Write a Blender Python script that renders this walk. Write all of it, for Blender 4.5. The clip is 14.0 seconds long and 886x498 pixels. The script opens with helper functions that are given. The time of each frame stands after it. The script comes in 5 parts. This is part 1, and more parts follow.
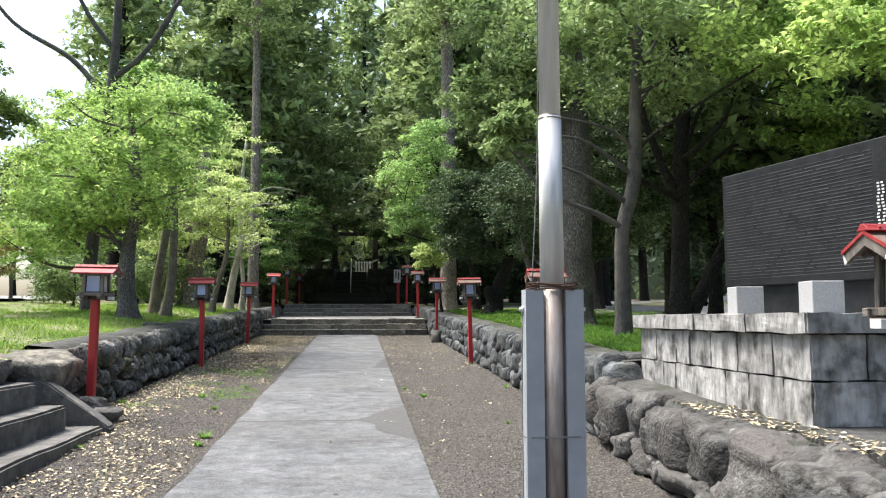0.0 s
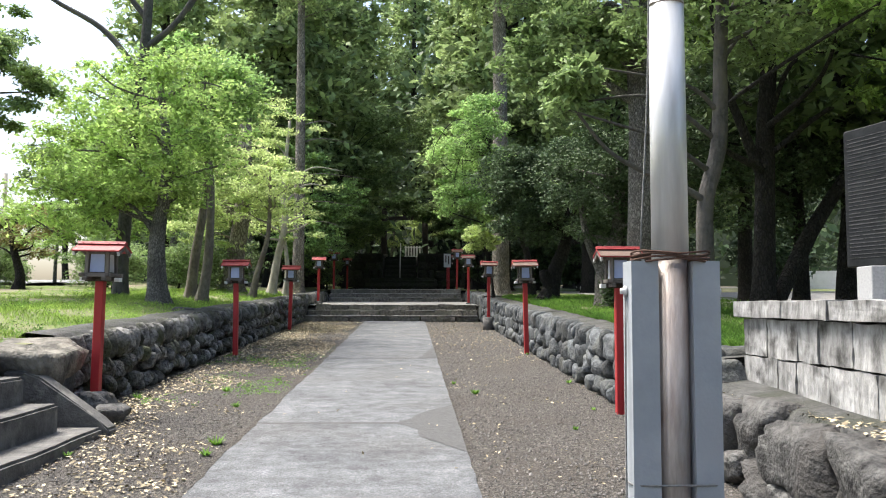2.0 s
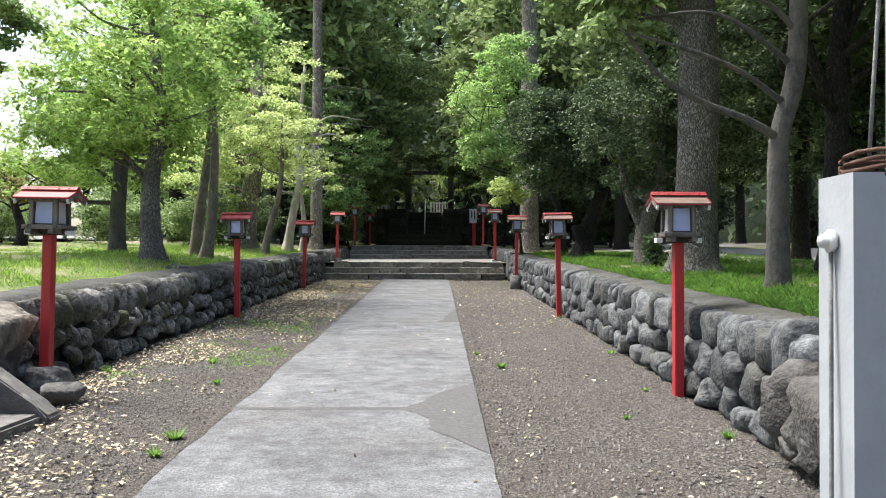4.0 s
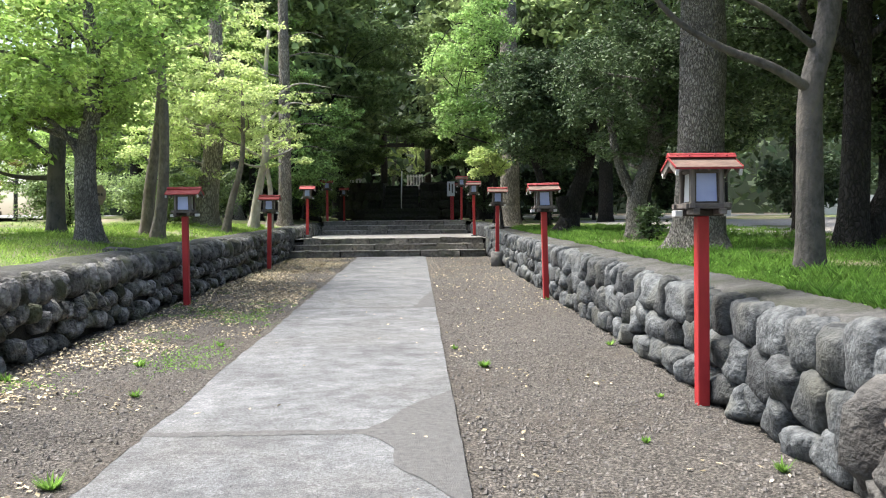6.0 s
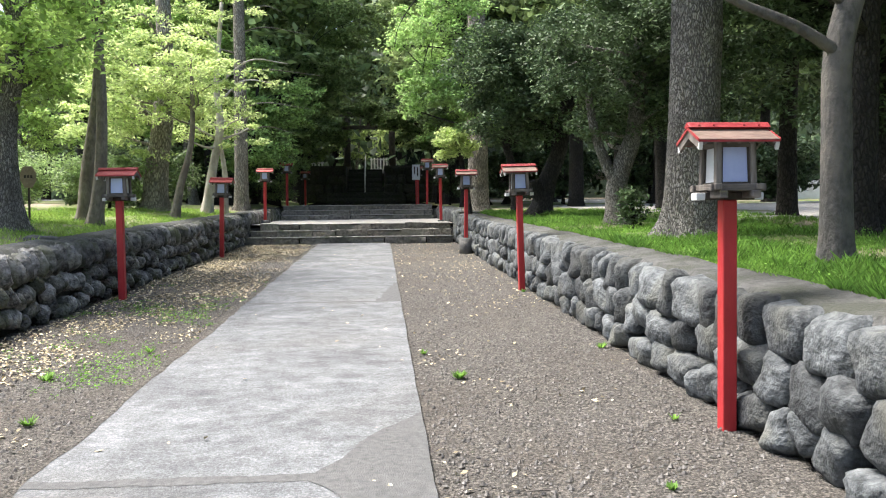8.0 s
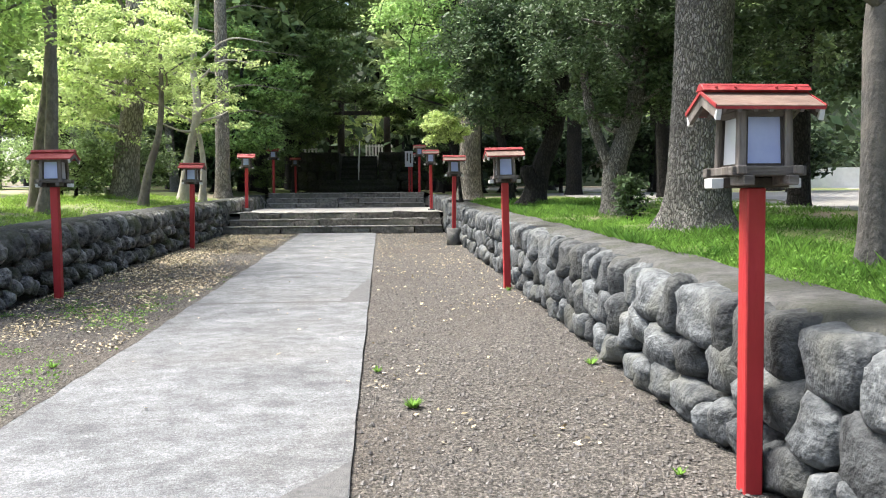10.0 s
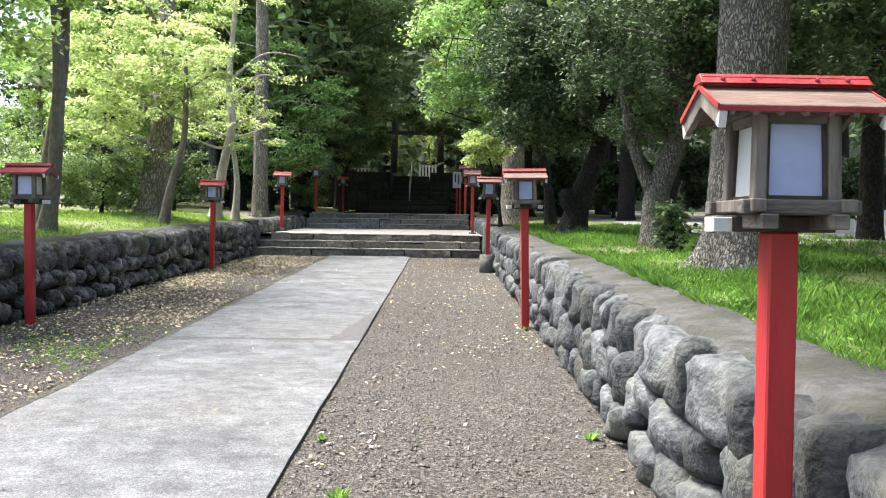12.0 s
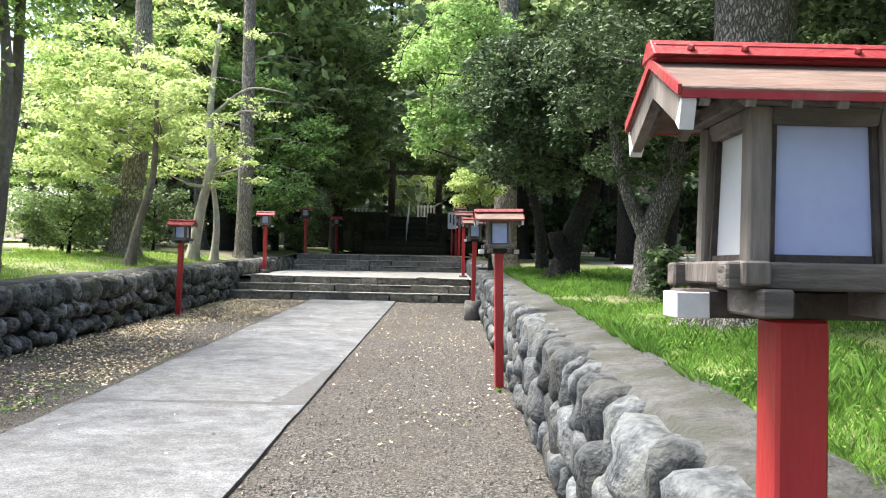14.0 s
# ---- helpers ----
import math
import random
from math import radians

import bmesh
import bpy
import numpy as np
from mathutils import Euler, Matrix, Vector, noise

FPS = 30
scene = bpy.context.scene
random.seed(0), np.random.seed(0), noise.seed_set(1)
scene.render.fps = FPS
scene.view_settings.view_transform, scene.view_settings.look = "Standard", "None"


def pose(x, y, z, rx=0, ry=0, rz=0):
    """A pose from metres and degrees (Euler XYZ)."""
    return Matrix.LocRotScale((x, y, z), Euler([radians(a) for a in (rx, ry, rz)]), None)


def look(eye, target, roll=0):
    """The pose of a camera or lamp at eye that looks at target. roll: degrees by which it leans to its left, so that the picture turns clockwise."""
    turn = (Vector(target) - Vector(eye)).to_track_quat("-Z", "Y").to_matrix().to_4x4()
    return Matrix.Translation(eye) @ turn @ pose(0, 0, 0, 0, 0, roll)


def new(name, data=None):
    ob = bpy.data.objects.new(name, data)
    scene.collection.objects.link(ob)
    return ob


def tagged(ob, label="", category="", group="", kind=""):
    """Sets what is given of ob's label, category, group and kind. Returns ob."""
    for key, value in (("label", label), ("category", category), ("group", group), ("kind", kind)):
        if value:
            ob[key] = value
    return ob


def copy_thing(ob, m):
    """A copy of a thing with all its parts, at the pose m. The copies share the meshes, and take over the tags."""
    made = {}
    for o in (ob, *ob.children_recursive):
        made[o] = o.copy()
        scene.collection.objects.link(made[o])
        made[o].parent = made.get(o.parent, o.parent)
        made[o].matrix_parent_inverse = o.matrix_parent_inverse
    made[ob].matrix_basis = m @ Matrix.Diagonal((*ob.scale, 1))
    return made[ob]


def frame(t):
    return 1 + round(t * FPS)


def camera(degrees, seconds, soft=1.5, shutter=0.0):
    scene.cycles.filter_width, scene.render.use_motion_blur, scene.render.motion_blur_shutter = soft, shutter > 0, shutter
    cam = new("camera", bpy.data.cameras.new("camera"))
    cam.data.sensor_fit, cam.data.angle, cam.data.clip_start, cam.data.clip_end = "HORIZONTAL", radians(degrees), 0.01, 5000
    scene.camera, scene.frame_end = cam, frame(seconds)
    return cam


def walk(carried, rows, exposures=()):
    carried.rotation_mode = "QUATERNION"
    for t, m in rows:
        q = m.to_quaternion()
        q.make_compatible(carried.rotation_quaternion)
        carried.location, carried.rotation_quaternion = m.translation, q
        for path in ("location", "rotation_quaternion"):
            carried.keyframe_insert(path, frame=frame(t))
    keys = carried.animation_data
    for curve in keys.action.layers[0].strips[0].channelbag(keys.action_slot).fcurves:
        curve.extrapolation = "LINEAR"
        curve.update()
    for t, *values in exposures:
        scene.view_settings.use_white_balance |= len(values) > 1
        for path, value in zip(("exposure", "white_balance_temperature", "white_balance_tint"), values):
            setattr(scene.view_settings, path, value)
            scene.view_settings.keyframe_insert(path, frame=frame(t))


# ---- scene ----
cam = camera(56.7, 14.0, 1.1)
METRES, EYE, TILT, LEAN, TURN = 9.7, 1.5, 0.0, 0.0, -5.8
ROWS = [
    (0.0, 0.0, 0.0, 0.0, 0.01, 4.85, 0.13),
    (0.5, -0.0042, 0.0353, -0.0016, 0.53, 5.18, -0.4),
    (1.0, -0.0085, 0.0743, 0.0008, -0.15, 5.41, -0.48),
    (1.5, -0.003, 0.1185, 0.0015, 0.82, 4.79, -0.3),
    (2.0, -0.0045, 0.1568, -0.0002, 3.54, 3.88, -0.12),
    (2.5, -0.0079, 0.2033, 0.0018, 5.03, 3.13, 0.66),
    (3.0, -0.0026, 0.2478, 0.0026, 5.49, 2.16, 0.76),
    (3.5, -0.005, 0.2875, 0.0008, 5.8, 1.46, -0.04),
    (6.0, -0.0139, 0.4804, 0.0072, 3.96, -0.97, 0.59),
    (6.5, -0.021, 0.5095, 0.0066, 3.66, -1.18, 0.35),
    (7.0, -0.0295, 0.5386, 0.0082, 1.65, -1.47, 0.8),
    (7.5, -0.0278, 0.5714, 0.0068, 0.65, -2.21, 1.09),
    (8.0, -0.0244, 0.6024, 0.0098, 1.49, -2.09, 0.67),
    (10.5, 0.0237, 0.7626, 0.0132, 1.62, -3.02, 0.39),
    (11.0, 0.0443, 0.7936, 0.0178, 5.19, -2.78, -0.01),
    (11.5, 0.0529, 0.8269, 0.0172, 6.9, -2.27, -0.96),
    (12.0, 0.0627, 0.8579, 0.0196, 5.84, -1.48, -0.78),
    (12.5, 0.0778, 0.892, 0.0226, 5.73, -0.9, -1.08),
    (13.0, 0.0809, 0.9204, 0.0229, 5.72, -0.16, -1.83),
    (13.5, 0.0825, 0.9486, 0.0252, 4.9, 0.56, -1.23),
    (14.0, 0.0944, 0.9712, 0.0272, 6.14, 1.34, -1.15),
]
walk(cam, [(t, pose(0, 0, EYE, TILT, LEAN, TURN) @ pose(METRES * x, METRES * y, METRES * z, 90 + pitch, roll, yaw)) for t, x, y, z, yaw, pitch, roll in ROWS],
     exposures=[(0.0, 1.25), (3.5, 1.3), (6.0, 1.5), (8.0, 1.64), (10.5, 1.76), (14.0, 1.82)])

# ---- world and light ----
SUN_EL, SUN_AZ = 64, -62          # azimuth from +y towards +x
world = bpy.data.worlds.new("sky")
scene.world = world
world.use_nodes = True
wn = world.node_tree
sky = wn.nodes.new("ShaderNodeTexSky")
sky.sky_type, sky.sun_disc = "NISHITA", False
sky.sun_elevation, sky.sun_rotation = radians(SUN_EL), radians(SUN_AZ)
sky.air_density, sky.dust_density, sky.ozone_density = 1.0, 4.0, 1.0
bg = wn.nodes["Background"]
bg.inputs["Strength"].default_value = 0.15
wn.links.new(sky.outputs[0], bg.inputs["Color"])
sun = new("sun", bpy.data.lights.new("sun", "SUN"))
sun.data.energy, sun.data.angle, sun.data.color = 3.8, radians(24), (1.0, 0.97, 0.92)
sx, sy = math.sin(radians(SUN_AZ)) * math.cos(radians(SUN_EL)), math.cos(radians(SUN_AZ)) * math.cos(radians(SUN_EL))
sun.matrix_world = look((sx * 60, sy * 60, math.sin(radians(SUN_EL)) * 60), (0, 0, 0))


# ---- materials ----
def mat(name, c1, c2, scale=6.0, rough=0.85, bump=0.3, bscale=40.0, rnd="", amount=0.25, metal=0.0,
        stain=None, stain_scale=1.2, stain_cut=0.55, trans=0.0, stretch=(1, 1, 1), spec=0.4, detail=6, lo=0.32, hi=0.7, bdist=0.02):
    m = bpy.data.materials.new(name)
    m.use_nodes = True
    nt = m.node_tree
    nd, ln = nt.nodes, nt.links
    p = nd["Principled BSDF"]
    geo = nd.new("ShaderNodeNewGeometry")
    mp = nd.new("ShaderNodeMapping")
    mp.inputs["Scale"].default_value = stretch
    ln.new(geo.outputs["Position"], mp.inputs["Vector"])
    no = nd.new("ShaderNodeTexNoise")
    no.inputs["Scale"].default_value, no.inputs["Detail"].default_value = scale, detail
    no.inputs["Roughness"].default_value = 0.65
    ln.new(mp.outputs[0], no.inputs["Vector"])
    rmp = nd.new("ShaderNodeValToRGB")
    rmp.color_ramp.elements[0].color, rmp.color_ramp.elements[1].color = (*c1, 1), (*c2, 1)
    rmp.color_ramp.elements[0].position, rmp.color_ramp.elements[1].position = lo, hi
    ln.new(no.outputs[0], rmp.inputs[0])
    col = rmp.outputs[0]
    if stain:
        n2 = nd.new("ShaderNodeTexNoise")
        n2.inputs["Scale"].default_value, n2.inputs["Detail"].default_value = stain_scale, 5
        ln.new(geo.outputs["Position"], n2.inputs["Vector"])
        r2 = nd.new("ShaderNodeMapRange")
        r2.inputs[1].default_value, r2.inputs[2].default_value = stain_cut - 0.08, stain_cut + 0.12
        ln.new(n2.outputs[0], r2.inputs[0])
        mx = nd.new("ShaderNodeMix")
        mx.data_type = "RGBA"
        ln.new(r2.outputs[0], mx.inputs[0])
        ln.new(col, mx.inputs[6])
        mx.inputs[7].default_value = (*stain, 1)
        col = mx.outputs[2]
    if rnd:
        if rnd == "object":
            src = nd.new("ShaderNodeObjectInfo").outputs["Random"]
        else:
            src = geo.outputs["Random Per Island"]
        r3 = nd.new("ShaderNodeMapRange")
        r3.inputs[3].default_value, r3.inputs[4].default_value = 1 - amount, 1 + amount
        ln.new(src, r3.inputs[0])
        hs = nd.new("ShaderNodeHueSaturation")
        ln.new(r3.outputs[0], hs.inputs["Value"])
        ln.new(col, hs.inputs["Color"])
        col = hs.outputs[0]
    ln.new(col, p.inputs["Base Color"])
    p.inputs["Roughness"].default_value, p.inputs["Metallic"].default_value = rough, metal
    p.inputs["Specular IOR Level"].default_value = spec
    if bump:
        n3 = nd.new("ShaderNodeTexNoise")
        n3.inputs["Scale"].default_value, n3.inputs["Detail"].default_value = bscale, 5
        ln.new(mp.outputs[0], n3.inputs["Vector"])
        bp = nd.new("ShaderNodeBump")
        bp.inputs["Strength"].default_value, bp.inputs["Distance"].default_value = bump, bdist
        ln.new(n3.outputs[0], bp.inputs["Height"])
        ln.new(bp.outputs[0], p.inputs["Normal"])
    if trans:
        tr = nd.new("ShaderNodeBsdfTranslucent")
        ln.new(col, tr.inputs["Color"])
        ms = nd.new("ShaderNodeMixShader")
        ms.inputs[0].default_value = trans
        ln.new(p.outputs[0], ms.inputs[1])
        ln.new(tr.outputs[0], ms.inputs[2])
        ln.new(ms.outputs[0], nd["Material Output"].inputs["Surface"])
    return m


GRAVEL = mat("gravel", (0.048, 0.0435, 0.038), (0.18, 0.163, 0.143), 45, 0.95, 1.0, 130, stain=(0.098, 0.085, 0.071), stain_scale=0.7, detail=10, lo=0.4, hi=0.62, bdist=0.03)


def add_grains(m, scale, low, high, depth):
    """Crushed stone: cells of differing lightness with rounded tops."""
    nd, ln = m.node_tree.nodes, m.node_tree.links
    p = nd["Principled BSDF"]
    col = p.inputs["Base Color"].links[0].from_socket
    geo = nd.new("ShaderNodeNewGeometry")
    vo = nd.new("ShaderNodeTexVoronoi")
    vo.inputs["Scale"].default_value = scale
    ln.new(geo.outputs["Position"], vo.inputs["Vector"])
    sp = nd.new("ShaderNodeSeparateColor")
    ln.new(vo.outputs["Color"], sp.inputs[0])
    mr = nd.new("ShaderNodeMapRange")
    mr.inputs[1].default_value, mr.inputs[2].default_value = 0.1, 0.95
    mr.inputs[3].default_value, mr.inputs[4].default_value = low, high
    ln.new(sp.outputs[0], mr.inputs[0])
    hs = nd.new("ShaderNodeHueSaturation")
    ln.new(mr.outputs[0], hs.inputs["Value"])
    ln.new(col, hs.inputs["Color"])
    ln.new(hs.outputs[0], p.inputs["Base Color"])
    bp = nd.new("ShaderNodeBump")
    bp.invert = True
    bp.inputs["Strength"].default_value, bp.inputs["Distance"].default_value = depth, 0.012
    ln.new(vo.outputs["Distance"], bp.inputs["Height"])
    ln.new(p.inputs["Normal"].links[0].from_socket, bp.inputs["Normal"])
    ln.new(bp.outputs[0], p.inputs["Normal"])


add_grains(GRAVEL, 24, 0.88, 1.12, 0.3)
add_grains(GRAVEL, 80, 0.6, 1.5, 1.0)
PEBBLE = mat("pebble", (0.055, 0.05, 0.046), (0.2, 0.187, 0.172), 30, 0.9, 0.2, 60, "island", 0.6)


def concrete(name):
    m = mat(name, (0.088, 0.091, 0.095), (0.188, 0.194, 0.2), 1.7, 0.88, 0.7, 120, stain=(0.125, 0.125, 0.124), stain_scale=0.7, stain_cut=0.6, detail=10)
    nd, ln = m.node_tree.nodes, m.node_tree.links
    p = nd["Principled BSDF"]
    col = p.inputs["Base Color"].links[0].from_socket
    geo = nd.new("ShaderNodeNewGeometry")
    for scale, stretch, low, high in ((30, (1, 1, 1), 0.84, 1.12), (110, (1, 1, 1), 0.66, 1.3), (7, (1, 1.2, 1), 0.76, 1.18), (2.5, (0.5, 1.6, 1), 0.9, 1.07), (60, (1, 1, 1), 0.76, 1.2)):
        mp = nd.new("ShaderNodeMapping")
        mp.inputs["Scale"].default_value = stretch
        ln.new(geo.outputs["Position"], mp.inputs["Vector"])
        no = nd.new("ShaderNodeTexNoise")
        no.inputs["Scale"].default_value, no.inputs["Detail"].default_value = scale, 8
        ln.new(mp.outputs[0], no.inputs["Vector"])
        mr = nd.new("ShaderNodeMapRange")
        mr.inputs[1].default_value, mr.inputs[2].default_value = 0.33, 0.67
        mr.inputs[3].default_value, mr.inputs[4].default_value = low, high
        ln.new(no.outputs[0], mr.inputs[0])
        hs = nd.new("ShaderNodeHueSaturation")
        ln.new(mr.outputs[0], hs.inputs["Value"])
        ln.new(col, hs.inputs["Color"])
        col = hs.outputs[0]
    ln.new(col, p.inputs["Base Color"])
    return m


CONCRETE = concrete("path_concrete")
DAMP = mat("dark_concrete", (0.05, 0.05, 0.0495), (0.105, 0.104, 0.103), 26, 0.8, 0.5, 110, detail=10)
# Near black: the shade of the stone gaps is put into this core colour.
MORTAR = mat("shaded_gap_mortar", (0.014, 0.013, 0.011), (0.04, 0.037, 0.033), 12, 0.95, 0.6, 40)
STONE_R = mat("wall_stone_grey", (0.028, 0.031, 0.033), (0.115, 0.123, 0.127), 12, 0.88, 0.6, 34, "object", 0.5, stain=(0.085, 0.086, 0.074), stain_scale=3, stain_cut=0.58, detail=10, lo=0.38, hi=0.64, bdist=0.035)
STONE_L = mat("wall_stone_dark", (0.04, 0.039, 0.037), (0.28, 0.273, 0.257), 9, 0.9, 1.0, 30, "object", 0.45, stain=(0.06, 0.065, 0.035), stain_scale=2.5, lo=0.38, hi=0.64, bdist=0.05)
# Deep shade of the wood is put into this stone's colour; blotches are green.
STONE_SHADED = mat("shaded_stone", (0.008, 0.009, 0.007), (0.045, 0.047, 0.038), 9, 0.95, 0.8, 30, "object", 0.4, stain=(0.02, 0.026, 0.012), stain_scale=2.5)
STONE_B = mat("boulder", (0.024, 0.023, 0.022), (0.14, 0.137, 0.129), 8, 0.85, 0.6, 30, "object", 0.35, stain=(0.07, 0.065, 0.06), stain_scale=2.5, stain_cut=0.5, lo=0.38, hi=0.64, bdist=0.05)
CAP = mat("wall_top_concrete", (0.03, 0.03, 0.028), (0.105, 0.104, 0.1), 9, 0.92, 0.9, 34, stain=(0.04, 0.042, 0.032), stain_scale=2.4, stain_cut=0.5, detail=10, bdist=0.03)
STEP = mat("step_stone", (0.06, 0.054, 0.047), (0.24, 0.22, 0.19), 12, 0.88, 0.7, 35, "object", 0.25, stain=(0.1, 0.1, 0.08), stain_scale=2)
LANDING = mat("landing_earth", (0.27, 0.255, 0.23), (0.42, 0.4, 0.365), 5, 0.95, 0.5, 60)
SIDE = mat("old_concrete", (0.055, 0.053, 0.05), (0.16, 0.154, 0.145), 5, 0.9, 0.6, 45, stain=(0.24, 0.23, 0.2), stain_scale=6, stain_cut=0.66)
ASHLAR = mat("pale_ashlar", (0.13, 0.128, 0.121), (0.46, 0.455, 0.442), 9, 0.85, 1.0, 25, "object", 0.16, stain=(0.06, 0.058, 0.053), stain_scale=5.5, stain_cut=0.57, stretch=(1, 1, 0.35))
GRANITE = mat("granite", (0.26, 0.262, 0.262), (0.36, 0.362, 0.362), 60, 0.6, 0.1, 80)
SLATE = mat("dark_slate", (0.005, 0.006, 0.007), (0.016, 0.018, 0.02), 6, 0.6, 0.15, 30, spec=0.2)
ENGRAVE = mat("engraving", (0.026, 0.027, 0.028), (0.075, 0.076, 0.075), 25, 0.8, 0.1, 40)
LETTER = mat("white_lettering", (0.45, 0.45, 0.43), (0.6, 0.6, 0.58), 25, 0.8, 0)
RED = mat("red_paint", (0.33, 0.019, 0.024), (0.43, 0.032, 0.034), 9, 0.5, 0.15, 60, stain=(0.36, 0.03, 0.025), stain_scale=4, stretch=(1, 1, 0.3))
REDD = mat("dull_red_paint", (0.23, 0.016, 0.02), (0.33, 0.032, 0.034), 9, 0.6, 0.25, 60, stain=(0.26, 0.07, 0.06), stain_scale=9, stain_cut=0.62)
BROWNROCK = mat("brown_boulder", (0.09, 0.083, 0.07), (0.29, 0.27, 0.225), 5, 0.88, 1.0, 18, stain=(0.07, 0.065, 0.055), stain_scale=3, stain_cut=0.55, lo=0.36, hi=0.66, bdist=0.05)
ROOF = mat("faded_red_roof", (0.1, 0.064, 0.05), (0.185, 0.126, 0.098), 12, 0.8, 0.4, 50, stain=(0.14, 0.075, 0.06), stain_scale=14, stain_cut=0.64, stretch=(0.4, 1, 1))
ROOFRED = mat("red_roof", (0.32, 0.04, 0.04), (0.42, 0.085, 0.078), 12, 0.6, 0.25, 50)
WOOD = mat("grey_weathered_wood", (0.06, 0.051, 0.044), (0.235, 0.205, 0.178), 14, 0.85, 0.5, 50, stretch=(1, 1, 0.15))
WOODH = mat("grey_weathered_beam", (0.05, 0.043, 0.037), (0.19, 0.168, 0.148), 14, 0.85, 0.5, 50, stretch=(0.2, 0.5, 1))
WOODD = mat("dark_wood", (0.03, 0.024, 0.02), (0.08, 0.065, 0.055), 14, 0.85, 0.4, 50)
WHITEP = mat("white_paint", (0.5, 0.5, 0.49), (0.64, 0.64, 0.63), 20, 0.7, 0.1, 60)
# One panel paper in two tints: shade painted bluish, light painted pale.
PAPER_SHADED = mat("lantern_paper_shaded", (0.4, 0.46, 0.7), (0.58, 0.63, 0.82), 3, 0.32, 0.0, trans=0.25)
PAPER_LIT = mat("lantern_paper_lit", (0.62, 0.63, 0.66), (0.76, 0.77, 0.79), 3, 0.32, 0.0, trans=0.25)
STEEL = mat("pole_steel", (0.5, 0.495, 0.49), (0.7, 0.695, 0.69), 4, 0.34, 0.05, 60, metal=0.3, stretch=(4, 4, 0.4))
RUSTY = mat("worn_pole", (0.2, 0.16, 0.14), (0.4, 0.36, 0.33), 6, 0.5, 0.1, 60, metal=0.5, stain=(0.16, 0.085, 0.05), stain_scale=3, stain_cut=0.6, stretch=(3, 3, 0.5))
RUST = mat("rust", (0.045, 0.025, 0.017), (0.11, 0.055, 0.035), 20, 0.85, 0.4, 60)
BOX = mat("grey_channel_paint", (0.27, 0.29, 0.31), (0.35, 0.37, 0.39), 5, 0.55, 0.08, 60, stain=(0.3, 0.31, 0.32), stain_scale=2.5, stain_cut=0.62)
ROPE = mat("rope", (0.12, 0.12, 0.115), (0.25, 0.25, 0.24), 60, 0.9, 0.3, 150)


def bark(name, crack, ridge, across=26.0, along=0.3, depth=0.9):
    """Bark of upright plates parted by dark cracks."""
    m = mat(name, ridge, tuple(c * 1.75 for c in ridge), 40, 0.95, 0.5, 70, stretch=(1, 1, 0.4), stain=tuple(c * 0.8 for c in ridge), stain_scale=2.2, detail=8, lo=0.36, hi=0.66)
    nd, ln = m.node_tree.nodes, m.node_tree.links
    p = nd["Principled BSDF"]
    col = p.inputs["Base Color"].links[0].from_socket
    geo = nd.new("ShaderNodeNewGeometry")
    wob = nd.new("ShaderNodeTexNoise")
    wob.inputs["Scale"].default_value, wob.inputs["Detail"].default_value = 9, 4
    ln.new(geo.outputs["Position"], wob.inputs["Vector"])
    off = nd.new("ShaderNodeVectorMath")
    off.operation = "MULTIPLY_ADD"
    off.inputs[1].default_value = (0.09, 0.09, 0.16)
    ln.new(wob.outputs["Color"], off.inputs[0])
    ln.new(geo.outputs["Position"], off.inputs[2])
    mp = nd.new("ShaderNodeMapping")
    mp.inputs["Scale"].default_value = (1, 1, along)
    ln.new(off.outputs[0], mp.inputs["Vector"])
    vo = nd.new("ShaderNodeTexVoronoi")
    vo.feature = "DISTANCE_TO_EDGE"
    vo.inputs["Scale"].default_value = across
    ln.new(mp.outputs[0], vo.inputs["Vector"])
    mr = nd.new("ShaderNodeMapRange")
    mr.inputs[1].default_value, mr.inputs[2].default_value = 0.0, 0.24
    ln.new(vo.outputs["Distance"], mr.inputs[0])
    mx = nd.new("ShaderNodeMix")
    mx.data_type = "RGBA"
    ln.new(mr.outputs[0], mx.inputs[0])
    mx.inputs[6].default_value = (*crack, 1)
    ln.new(col, mx.inputs[7])
    ln.new(mx.outputs[2], p.inputs["Base Color"])
    bp = nd.new("ShaderNodeBump")
    bp.inputs["Strength"].default_value, bp.inputs["Distance"].default_value = depth, 0.03
    ln.new(mr.outputs[0], bp.inputs["Height"])
    ln.new(p.inputs["Normal"].links[0].from_socket, bp.inputs["Normal"])
    ln.new(bp.outputs[0], p.inputs["Normal"])
    return m


BARK = bark("grey_bark", (0.06, 0.055, 0.048), (0.215, 0.203, 0.182), 42, 0.26)
BARKL = bark("pale_ridged_bark", (0.1, 0.088, 0.07), (0.27, 0.242, 0.2), 24, 0.22)
BARKB = mat("brown_smooth_bark", (0.09, 0.078, 0.062), (0.24, 0.21, 0.17), 18, 0.95, 0.6, 40, stretch=(1, 1, 0.5), stain=(0.12, 0.1, 0.08), stain_scale=3, detail=9)
BARKS = mat("smooth_grey_bark", (0.034, 0.032, 0.029), (0.105, 0.099, 0.09), 22, 0.95, 0.7, 40, stretch=(1, 1, 0.6), stain=(0.11, 0.1, 0.085), stain_scale=3, detail=9)
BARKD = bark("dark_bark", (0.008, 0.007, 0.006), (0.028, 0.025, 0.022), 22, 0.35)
BARKP = mat("pale_bark", (0.26, 0.23, 0.19), (0.48, 0.44, 0.38), 8, 0.9, 0.4, 30, stretch=(1, 1, 0.5))
